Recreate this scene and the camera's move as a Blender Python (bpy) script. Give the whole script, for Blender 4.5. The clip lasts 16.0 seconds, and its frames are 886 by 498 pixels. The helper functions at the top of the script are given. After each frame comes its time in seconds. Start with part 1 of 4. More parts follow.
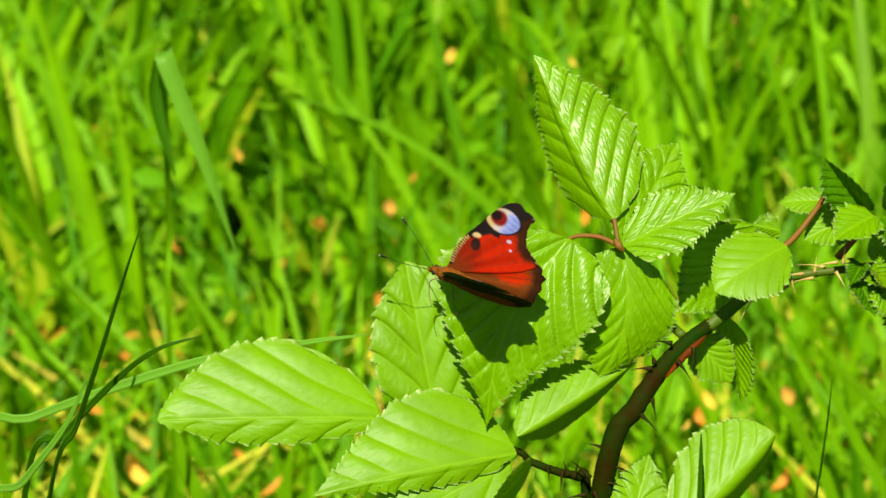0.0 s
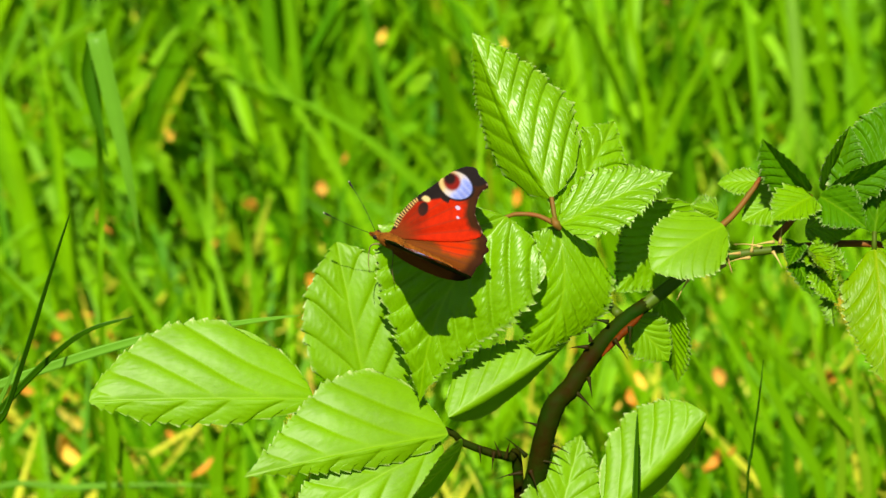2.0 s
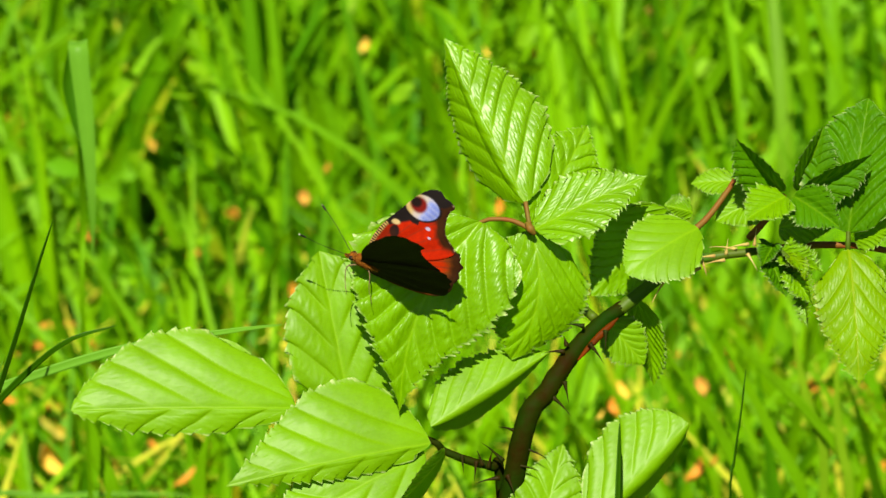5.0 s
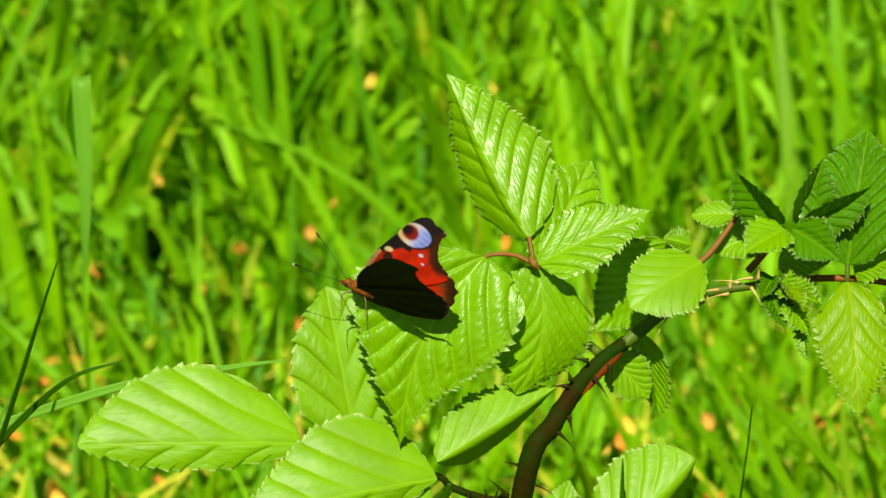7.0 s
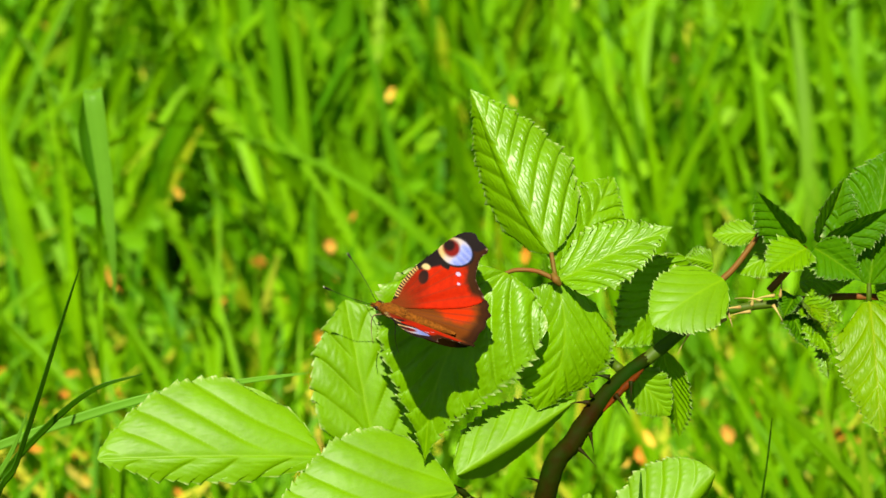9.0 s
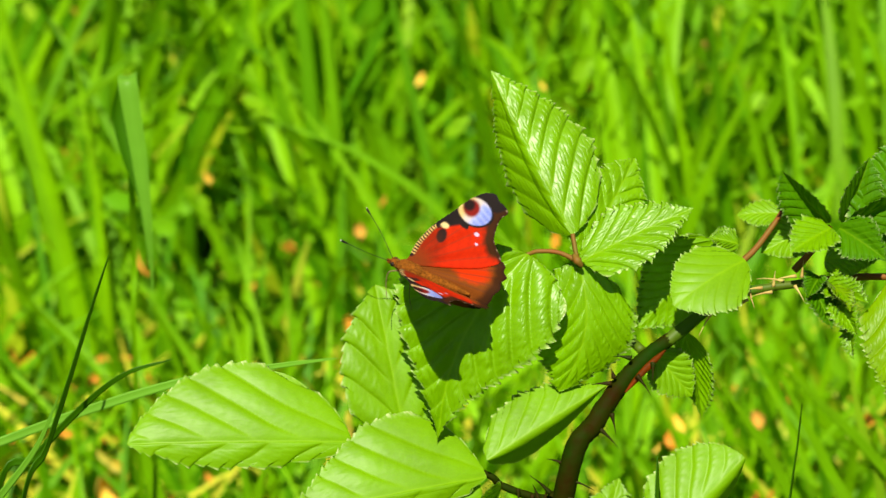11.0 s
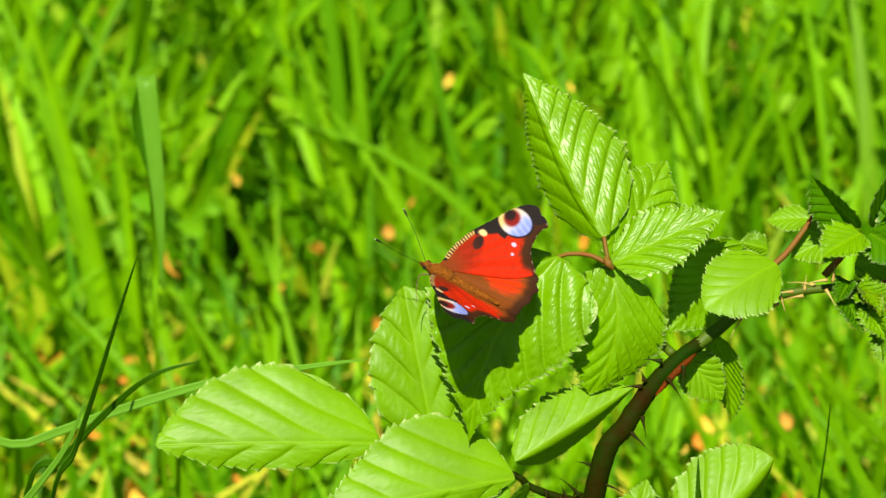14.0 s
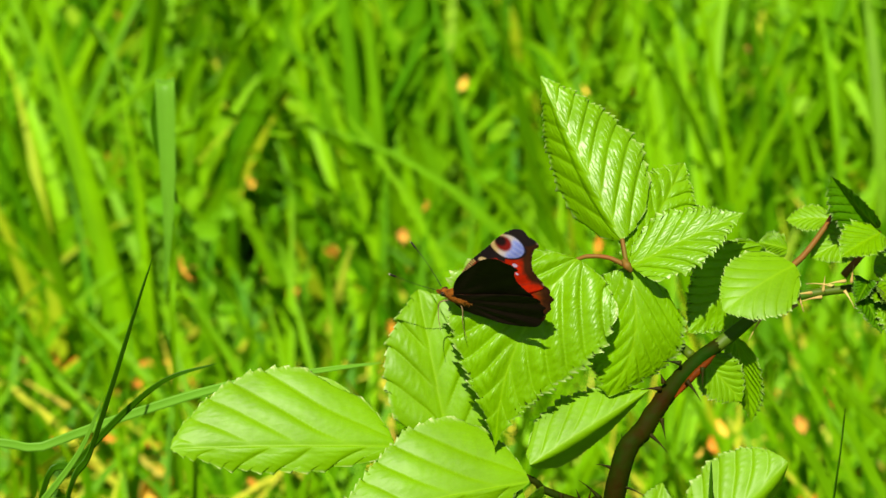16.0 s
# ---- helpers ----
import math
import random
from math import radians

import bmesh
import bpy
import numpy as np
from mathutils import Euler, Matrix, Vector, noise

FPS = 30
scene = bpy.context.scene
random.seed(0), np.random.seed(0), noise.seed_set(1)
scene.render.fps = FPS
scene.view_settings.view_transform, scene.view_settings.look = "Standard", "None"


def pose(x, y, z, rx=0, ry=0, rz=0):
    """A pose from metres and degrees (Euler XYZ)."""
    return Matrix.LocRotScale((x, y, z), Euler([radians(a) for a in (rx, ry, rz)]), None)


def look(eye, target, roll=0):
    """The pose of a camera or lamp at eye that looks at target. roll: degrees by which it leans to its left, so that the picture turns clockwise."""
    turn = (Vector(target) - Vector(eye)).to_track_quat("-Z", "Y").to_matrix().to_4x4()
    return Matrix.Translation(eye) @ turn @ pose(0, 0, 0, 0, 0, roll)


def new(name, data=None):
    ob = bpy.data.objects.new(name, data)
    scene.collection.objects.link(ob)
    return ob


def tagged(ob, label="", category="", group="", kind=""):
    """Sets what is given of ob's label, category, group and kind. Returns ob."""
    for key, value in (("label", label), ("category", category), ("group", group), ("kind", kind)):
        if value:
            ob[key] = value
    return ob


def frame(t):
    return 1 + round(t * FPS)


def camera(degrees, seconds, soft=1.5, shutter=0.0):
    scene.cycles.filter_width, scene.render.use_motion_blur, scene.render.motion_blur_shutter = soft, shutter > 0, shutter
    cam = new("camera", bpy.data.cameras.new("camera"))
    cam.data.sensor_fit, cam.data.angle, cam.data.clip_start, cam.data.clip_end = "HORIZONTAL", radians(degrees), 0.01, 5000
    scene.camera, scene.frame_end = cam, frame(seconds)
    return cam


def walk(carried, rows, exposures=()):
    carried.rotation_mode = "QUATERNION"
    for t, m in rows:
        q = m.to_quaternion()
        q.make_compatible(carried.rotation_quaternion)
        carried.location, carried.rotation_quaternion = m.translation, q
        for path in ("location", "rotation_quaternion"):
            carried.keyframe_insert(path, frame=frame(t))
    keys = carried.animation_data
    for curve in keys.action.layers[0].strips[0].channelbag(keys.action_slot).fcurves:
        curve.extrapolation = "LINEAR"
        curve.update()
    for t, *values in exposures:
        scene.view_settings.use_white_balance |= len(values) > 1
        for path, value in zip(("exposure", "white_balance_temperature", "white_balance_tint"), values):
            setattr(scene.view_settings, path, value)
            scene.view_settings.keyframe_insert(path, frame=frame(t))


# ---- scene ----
# A tele lens held by hand, 1.25 m from the leaves, tilted 25 degrees down.
cam = camera(10.0, 16.0, 1.5)
cam.data.dof.use_dof = True
cam.data.dof.focus_distance = 1.25
cam.data.dof.aperture_fstop = 36.0
PERCH = Vector((0.0, 0.0, 0.40))
# The shoot's own frame: x right, y up along its lean, z toward the viewer; plant sizes are in millimetres in it.
FACE = pose(0, 0, 0.40, 65, 0, 0)
EYE = FACE @ Vector((0, 0, 1.2545))
TURNS = [(0.0, 0.991, 0.205), (0.5, 0.844, 0.185), (1.0, 0.639, 0.083), (1.5, 0.403, 0.019), (2.0, 0.217, -0.013), (2.5, 0.083, -0.064), (3.0, 0.000, -0.058), (3.5, 0.000, 0.000), (4.0, 0.026, 0.032), (6.5, 0.006, 0.352), (7.0, 0.090, 0.492), (7.5, 0.192, 0.569), (8.0, 0.256, 0.614), (8.5, 0.275, 0.652), (11.0, 0.652, 0.473), (11.5, 0.735, 0.441), (12.0, 0.806, 0.435), (12.5, 0.863, 0.441), (13.0, 0.901, 0.460), (13.5, 0.946, 0.441), (14.0, 0.972, 0.486), (14.5, 1.004, 0.505), (15.0, 1.055, 0.505), (15.5, 1.112, 0.505), (16.0, 1.138, 0.524)]
walk(cam, [(t, pose(EYE.x, EYE.y, EYE.z, 65, 0, 0) @ pose(0, 0, 0, pitch, yaw, 0)) for t, yaw, pitch in TURNS],
     exposures=[(0.0, 0.88, 6700, 10), (16.0, 0.88, 6700, 10)])

# ---- light ----
SUN_FROM = Vector((-0.06, -0.57, 0.81)).normalized()
world = bpy.data.worlds.new("world")
scene.world = world
world.use_nodes = True
wn = world.node_tree
sky = wn.nodes.new("ShaderNodeTexSky")
sky.sky_type = "NISHITA"
sky.sun_disc = False
sky.sun_elevation = math.asin(SUN_FROM.z)
sky.sun_rotation = math.atan2(SUN_FROM.x, SUN_FROM.y)
wn.links.new(sky.outputs[0], wn.nodes["Background"].inputs[0])
wn.nodes["Background"].inputs[1].default_value = 0.03
sun = new("sun", bpy.data.lights.new("sun", "SUN"))
sun.data.energy = 5.0
sun.data.angle = radians(0.55)
sun.data.color = (1.0, 0.94, 0.80)
sun.matrix_world = look(PERCH + SUN_FROM * 5, PERCH)


# ---- materials ----
def nodes_of(name):
    mat = bpy.data.materials.new(name)
    mat.use_nodes = True
    nt = mat.node_tree
    bsdf = nt.nodes["Principled BSDF"]
    return mat, nt, bsdf


def mix_rgb(nt, fac, a, b, mode="MIX"):
    n = nt.nodes.new("ShaderNodeMix")
    n.data_type = "RGBA"
    n.blend_type = mode
    for i, v in ((0, fac), (6, a), (7, b)):
        if hasattr(v, "is_linked"):
            nt.links.new(v, n.inputs[i])
        elif i == 0:
            n.inputs[0].default_value = v
        else:
            n.inputs[i].default_value = (*v, 1)
    return n.outputs[2]


def noise_of(nt, scale, detail=4, rough=0.55):
    tc = nt.nodes.new("ShaderNodeTexCoord")
    n = nt.nodes.new("ShaderNodeTexNoise")
    n.inputs["Scale"].default_value = scale
    n.inputs["Detail"].default_value = detail
    n.inputs["Roughness"].default_value = rough
    nt.links.new(tc.outputs["Object"], n.inputs["Vector"])
    return n.outputs[0]


def ramp(nt, value, lo, hi):
    n = nt.nodes.new("ShaderNodeMapRange")
    n.inputs[1].default_value, n.inputs[2].default_value = lo, hi
    nt.links.new(value, n.inputs[0])
    return n.outputs[0]


def bump_of(nt, bsdf, value, dist, strength=1.0):
    b = nt.nodes.new("ShaderNodeBump")
    b.inputs["Distance"].default_value = dist
    b.inputs["Strength"].default_value = strength
    nt.links.new(value, b.inputs["Height"])
    nt.links.new(b.outputs[0], bsdf.inputs["Normal"])


def attr_of(nt, name):
    n = nt.nodes.new("ShaderNodeAttribute")
    n.attribute_name = name
    return n


def leafy(nt, bsdf, color, glow, amount):
    """Lets light pass through a blade: mixes the surface with a translucent one."""
    tr = nt.nodes.new("ShaderNodeBsdfTranslucent")
    mx = nt.nodes.new("ShaderNodeMixShader")
    out = nt.nodes["Material Output"]
    mul = mix_rgb(nt, 1.0, color, glow, "MULTIPLY")
    nt.links.new(mul, tr.inputs[0])
    mx.inputs[0].default_value = amount
    nt.links.new(bsdf.outputs[0], mx.inputs[1])
    nt.links.new(tr.outputs[0], mx.inputs[2])
    nt.links.new(mx.outputs[0], out.inputs[0])


def leaf_material(name, base, vein, rough, wrinkle=0.6, gloss=0.45, through_amount=0.3):
    mat, nt, bsdf = nodes_of(name)
    blot = ramp(nt, noise_of(nt, 90, 3), 0.35, 0.7)
    col = mix_rgb(nt, blot, base, [c * 0.78 for c in base])
    fine = ramp(nt, noise_of(nt, 1400, 2), 0.3, 0.75)
    col = mix_rgb(nt, fine, col, mix_rgb(nt, 0.25, col, vein))
    col = mix_rgb(nt, attr_of(nt, "vein").outputs["Fac"], col, vein)
    # Tooth tips are pale, with their bright highlights put into the rim colour.
    col = mix_rgb(nt, attr_of(nt, "rim").outputs["Fac"], col, (0.62, 0.66, 0.36))
    nt.links.new(col, bsdf.inputs["Base Color"])
    bsdf.inputs["Roughness"].default_value = rough
    bsdf.inputs["Specular IOR Level"].default_value = gloss
    # cross veins between the side veins
    run = nt.nodes.new("ShaderNodeMath")
    run.operation = "MULTIPLY_ADD"
    run.inputs[1].default_value = 3.0
    nt.links.new(attr_of(nt, "run").outputs["Fac"], run.inputs[0])
    warp = nt.nodes.new("ShaderNodeMath")
    warp.operation = "MULTIPLY"
    warp.inputs[1].default_value = 7.0
    nt.links.new(noise_of(nt, 260, 2), warp.inputs[0])
    nt.links.new(warp.outputs[0], run.inputs[2])
    wave = nt.nodes.new("ShaderNodeMath")
    wave.operation = "SINE"
    nt.links.new(run.outputs[0], wave.inputs[0])
    crease = nt.nodes.new("ShaderNodeMath")
    crease.operation = "ABSOLUTE"
    nt.links.new(wave.outputs[0], crease.inputs[0])
    root = nt.nodes.new("ShaderNodeMath")
    root.operation = "POWER"
    root.inputs[1].default_value = 0.4
    nt.links.new(crease.outputs[0], root.inputs[0])
    quilt = nt.nodes.new("ShaderNodeMath")
    quilt.operation = "MULTIPLY_ADD"
    nt.links.new(root.outputs[0], quilt.inputs[0])
    nt.links.new(attr_of(nt, "puff").outputs["Fac"], quilt.inputs[1])
    nt.links.new(noise_of(nt, 420, 3), quilt.inputs[2])
    bump_of(nt, bsdf, quilt.outputs[0], 0.00017, wrinkle)
    leafy(nt, bsdf, col, (1.5, 1.3, 0.5), through_amount)
    return mat


def plain_material(name, a, b, scale, rough, bump=0.0, gloss=0.4, patches=None):
    mat, nt, bsdf = nodes_of(name)
    col = mix_rgb(nt, ramp(nt, noise_of(nt, scale, 5), 0.3, 0.7), a, b)
    if patches:
        col = mix_rgb(nt, ramp(nt, noise_of(nt, patches[1], 2), patches[2], patches[2] + 0.08), col, patches[0])
    nt.links.new(col, bsdf.inputs["Base Color"])
    bsdf.inputs["Roughness"].default_value = rough
    bsdf.inputs["Specular IOR Level"].default_value = gloss
    if bump:
        bump_of(nt, bsdf, noise_of(nt, scale * 3, 4), bump)
    return mat


def grass_material(name, a, b, dry, rough=0.45, dry_share=0.9, through_amount=0.35):
    mat, nt, bsdf = nodes_of(name)
    geo = nt.nodes.new("ShaderNodeNewGeometry")
    rnd = geo.outputs["Random Per Island"]
    col = mix_rgb(nt, rnd, a, b)
    n = nt.nodes.new("ShaderNodeMath")
    n.operation = "FRACT"
    m7 = nt.nodes.new("ShaderNodeMath")
    m7.operation = "MULTIPLY"
    m7.inputs[1].default_value = 17.31
    nt.links.new(rnd, m7.inputs[0])
    nt.links.new(m7.outputs[0], n.inputs[0])
    col = mix_rgb(nt, ramp(nt, n.outputs[0], dry_share, 1.0), col, dry)
    col = mix_rgb(nt, ramp(nt, noise_of(nt, 60, 3), 0.3, 0.75), col, mix_rgb(nt, 0.3, col, (0.03, 0.08, 0.0005)))
    nt.links.new(col, bsdf.inputs["Base Color"])
    bsdf.inputs["Roughness"].default_value = rough
    bsdf.inputs["Specular IOR Level"].default_value = 0.15
    leafy(nt, bsdf, col, (1.4, 1.25, 0.4), through_amount)
    return mat


LEAF = leaf_material("bramble_leaf_upper", (0.140, 0.335, 0.0003), (0.19, 0.38, 0.002), 0.35, 0.48, 0.27)
LEAF_PALE = leaf_material("bramble_leaf_soft", (0.145, 0.335, 0.0004), (0.185, 0.37, 0.002), 0.45, 0.08, 0.24)
# Darkened green: the shade on the folded young leaves is painted in.
LEAF_YOUNG_SHADED = leaf_material("bramble_leaf_young_shaded", (0.050, 0.185, 0.0003), (0.11, 0.24, 0.002), 0.42, 0.5, 0.10)
LEAF_BRONZE = leaf_material("bramble_leaf_bronze", (0.145, 0.310, 0.0004), (0.22, 0.31, 0.002), 0.38, 0.4, 0.12)
# Dark bark, set darker still to hold the shade of leaves above.
CANE = plain_material("bramble_cane_bark", (0.004, 0.030, 0.0001), (0.016, 0.007, 0.0002), 90, 0.7, 0.0004, 0.03)
CANE_SUNLIT_FLUSH = plain_material("bramble_cane_sunlit_flush", (0.15, 0.026, 0.001), (0.020, 0.010, 0.0003), 200, 0.55, 0.0003, 0.05)
CANE_GREEN = plain_material("bramble_cane_young", (0.030, 0.105, 0.001), (0.060, 0.085, 0.003), 50, 0.55, 0.0002, 0.2)
CANE_RED = plain_material("petiole_red", (0.20, 0.040, 0.008), (0.11, 0.09, 0.008), 150, 0.6, 0.0002, 0.2)
THORN = plain_material("thorn_horn", (0.008, 0.022, 0.001), (0.022, 0.008, 0.001), 200, 0.5, 0.0, 0.06)
THORN_PALE = plain_material("thorn_pale", (0.40, 0.34, 0.09), (0.30, 0.14, 0.04), 200, 0.4)
GRASS = grass_material("grass_blade", (0.055, 0.225, 0.0002), (0.22, 0.50, 0.0006), (0.36, 0.44, 0.01), 0.55, 0.96)
BLUEGRASS = grass_material("broad_grass_blade", (0.13, 0.36, 0.02), (0.15, 0.37, 0.025), (0.15, 0.36, 0.02))
GRASS_SOFT = grass_material("soft_grass_blade", (0.20, 0.42, 0.006), (0.24, 0.44, 0.01), (0.24, 0.42, 0.01), 0.55)
# Dark green blades; also used where a blade's shade is painted in.
GRASS_DARK = grass_material("dark_grass_blade", (0.024, 0.105, 0.0003), (0.040, 0.15, 0.0006), (0.05, 0.15, 0.0006), 0.4)
GRASS_PALE = grass_material("pale_grass_blade", (0.44, 0.54, 0.03), (0.46, 0.54, 0.04), (0.55, 0.48, 0.04), 0.5, 0.9)
HERB = grass_material("herb_leaf", (0.10, 0.32, 0.0005), (0.22, 0.46, 0.004), (0.36, 0.48, 0.03), 0.6, 0.9)
STRAW = grass_material("straw_blade", (0.50, 0.56, 0.03), (0.58, 0.56, 0.04), (0.6, 0.46, 0.05))
LITTER = plain_material("dead_leaf", (0.48, 0.17, 0.003), (0.36, 0.20, 0.008), 40, 0.7, 0.0006)
LITTER_YELLOW = plain_material("dead_leaf_yellow", (0.62, 0.36, 0.02), (0.55, 0.42, 0.06), 60, 0.7, 0.0006)
LITTER_TAN = plain_material("dry_flower_tan", (0.44, 0.27, 0.03), (0.34, 0.16, 0.015), 200, 0.8, 0.0006)
SOIL = plain_material("meadow_soil", (0.018, 0.044, 0.001), (0.05, 0.04, 0.006), 14, 0.9, 0.004, 0.2, ((0.035, 0.085, 0.002), 8, 0.40))


# ---- mesh helpers ----
def mesh_object(name, verts, faces, mat, parent=None, label="", smooth=True, attrs=None):
    me = bpy.data.meshes.new(name)
    me.from_pydata([tuple(v) for v in verts], [], [tuple(f) for f in faces])
    for m in mat if isinstance(mat, (list, tuple)) else [mat]:
        me.materials.append(m)
    if smooth:
        me.polygons.foreach_set("use_smooth", [True] * len(me.polygons))
    for key, values in (attrs or {}).items():
        a = me.attributes.new(key, "FLOAT", "POINT")
        a.data.foreach_set("value", values)
    me.update()
    ob = new(name, me)
    if parent is not None:
        ob.parent = parent
    if label:
        tagged(ob, label)
    return ob


def part(name, bm, mat, parent, label=""):
    me = bpy.data.meshes.new(name)
    bm.to_mesh(me)
    bm.free()
    me.materials.append(mat)
    me.polygons.foreach_set("use_smooth", [True] * len(me.polygons))
    ob = new(name, me)
    ob.parent = parent
    if label:
        tagged(ob, label)
    return ob


def smooth_line(points, n):
    """n + 1 points on a smooth curve through the given ones."""
    p = [Vector(q) for q in points]
    p = [p[0] * 2 - p[1], *p, p[-1] * 2 - p[-2]]
    out = []
    k = len(p) - 3
    for i in range(n + 1):
        f = i / n * k
        j = min(int(f), k - 1)
        t = f - j
        a, b, c, d = p[j:j + 4]
        out.append(0.5 * (2 * b + (c - a) * t + (2 * a - 5 * b + 4 * c - d) * t * t + (3 * b - a - 3 * c + d) * t ** 3))
    return out


def tube(points, radii, n=24, sides=10, rough=0.0):
    """Vertices and faces of a round stem along a smooth curve; radii run from end to end."""
    line = smooth_line(points, n)
    verts, faces = [], []
    up = Vector((0.13, 0.31, 0.94))
    for i, p in enumerate(line):
        d = (line[min(i + 1, n)] - line[max(i - 1, 0)]).normalized()
        a = d.cross(up).normalized()
        b = d.cross(a)
        f = i / n * (len(radii) - 1)
        j = min(int(f), len(radii) - 2)
        r = radii[j] + (radii[j + 1] - radii[j]) * (f - j)
        for s in range(sides):
            w = 2 * math.pi * s / sides
            rr = r * (1 + rough * noise.noise(Vector((i * 0.37, s * 1.3, r))))
            verts.append(p + a * (math.cos(w) * rr) + b * (math.sin(w) * rr))
    for i in range(n):
        for s in range(sides):
            q = (s + 1) % sides
            faces.append((i * sides + s, i * sides + q, (i + 1) * sides + q, (i + 1) * sides + s))
    faces.append(tuple(range(sides))[::-1])
    faces.append(tuple(n * sides + s for s in range(sides)))
    return verts, faces


def leaf_mesh(length, width, fold_l, fold_r, bend, curl, pairs, ridge, seed, twist=0.0, peak=0.42, teeth=1.0, wrinkle=0.3, halves=(1, 1), sweep=1.4, bow=0.0):
    """A toothed bramble leaflet in millimetres: base at the origin, tip on +y, upper side +z."""
    rnd = random.Random(seed)
    nu, nv = 170, 40
    verts, veins, rims, runs, puffs = [], [], [], [], []
    y, z = 0.0, 0.0
    spine = []
    for i in range(nu + 1):
        u = i / nu
        ang = -bend * (u - 0.5)
        spine.append((y, z, ang))
        y += math.cos(ang) * length / nu
        z += math.sin(ang) * length / nu
    chord = Vector((0, spine[-1][0], spine[-1][1]))
    k = length / chord.length
    tilt = math.atan2(chord.z, chord.y)
    ct, st = math.cos(-tilt), math.sin(-tilt)
    ph = rnd.random() * 6
    for i in range(nu + 1):
        u = i / nu
        sy, sz, ang = spine[i]
        # broad below the middle, drawn out to a point
        f = 0.66 * (1 - peak) / peak
        shape = (u ** 0.66) * (1 - u) ** f / ((peak ** 0.66) * (1 - peak) ** f) * (1 - 0.25 * u ** 5)
        for j in range(-nv, nv + 1):
            v = j / nv
            a = abs(v)
            side = 1 if v >= 0 else -1
            half = width * 0.5 * (halves[1] if side > 0 else halves[0])
            # side veins leave the midrib and run on toward the tip
            half *= 1 + 0.05 * noise.noise(Vector((u * 5, side * 4.0, seed)))
            phase = (u + 0.016 * math.sin(8 * u + ph) + 0.025 * noise.noise(Vector((u * 4, v * 1.5, seed + 9))) - a * (1.08 - 0.22 * a) * shape * half / length * sweep) * pairs + (0.5 if side < 0 else 0.2)
            fr = phase - math.floor(phase)
            # teeth: one large where a vein ends, small ones between
            q1, q3 = phase % 1.0, (phase * 3.0 + 0.13) % 1.0
            saw = (1 - q1) * 0.5 + (1 - q3) * 0.5
            rim_w = max(0.0, 1 - (1 - a) * shape * half / 3.2)
            jag = 0.75 + 0.5 * noise.noise(Vector((math.floor(phase * 3.0 + 0.13) * 1.7, side * 3.1, seed)))
            tooth = teeth * 2.6 * (saw * jag - 0.40) * rim_w ** 1.3 * min(1, shape * 3)
            r = max(0.0, half * a * shape + tooth * a)
            puff = math.sin(math.pi * fr ** 0.62) ** 0.8
            lift = ridge * (1 + 0.5 * noise.noise(Vector((u * 5, v * 2.5, ph)))) * (puff - 0.5) * min(1.0, a * 4) * min(1, shape * 1.4)
            lift += ridge * wrinkle * noise.noise(Vector((r * 0.9 * side, u * length * 0.55 + r * 0.6, ph))) * puff * min(1.0, a * 3)
            lift -= ridge * 0.35 * math.exp(-(a * shape * width / 1.4) ** 2)
            fold = fold_r if side > 0 else fold_l
            la = fold * min(1, 0.25 + 2.5 * a) + curl * a * 0.5
            wav = 0.35 * ridge * math.sin(u * 13 + ph + side) * a * a
            x = side * r * math.cos(la)
            zz = r * math.sin(la) + lift + wav
            tw = twist * (u - 0.5)
            x, zz = x * math.cos(tw) - zz * math.sin(tw), x * math.sin(tw) + zz * math.cos(tw)
            py = sy - math.sin(ang) * zz
            pz = sz + math.cos(ang) * zz
            verts.append(Vector((x + bow * math.sin(math.pi * u), (py * ct - pz * st) * k, (py * st + pz * ct) * k)))
            runs.append(r + 0.5 * noise.noise(Vector((u * 20, v * 3, ph))))
            puffs.append(puff)
            near = min(fr, 1 - fr)
            line = math.exp(-(near / (0.05 + 0.015 / (a + 0.2))) ** 2) * (1 - 0.6 * a)
            mid = math.exp(-(a * shape * width * 0.5 / (0.36 - 0.24 * u)) ** 2)
            veins.append(min(1.0, 0.22 * line + 0.6 * mid))
            rims.append(max(0.0, (a - 0.94) / 0.06) * 0.8 * rnd.random() * (1 if q3 < 0.45 else 0.25))
    faces = []
    w = 2 * nv + 1
    for i in range(nu):
        for j in range(w - 1):
            faces.append((i * w + j, i * w + j + 1, (i + 1) * w + j + 1, (i + 1) * w + j))
    return verts, faces, veins, rims, runs, puffs


def leaflet(thing, pivot, base, tip, facing, width, mat=None, fold=(0.15, 0.15), bend=0.3, curl=-0.2, pairs=9,
            ridge=0.55, seed=1, twist=0.0, peak=0.42, teeth=1.0, halves=(1, 1), sweep=1.4, bow=0.0, label="", name="leaf"):
    """A leaflet of a thing whose origin is at pivot, from base to tip, its upper side turned to facing (all in the shoot's frame)."""
    base, tip = Vector(base), Vector(tip)
    yv = (tip - base)
    length = yv.length
    yv.normalize()
    zv = Vector(facing)
    zv = (zv - yv * zv.dot(yv)).normalized()
    xv = yv.cross(zv)
    verts, faces, veins, rims, runs, puffs = leaf_mesh(length, width, fold[0], fold[1], bend, curl, pairs, ridge, seed, twist, peak, teeth, 0.16 if mat is LEAF_PALE else 0.25, halves, sweep, bow)
    place = base - Vector(pivot)
    pts = [(place + xv * p.x + yv * p.y + zv * p.z) * 0.001 for p in verts]
    return mesh_object(name, pts, faces, mat or LEAF, thing, label, attrs={"vein": veins, "rim": rims, "run": runs, "puff": puffs})


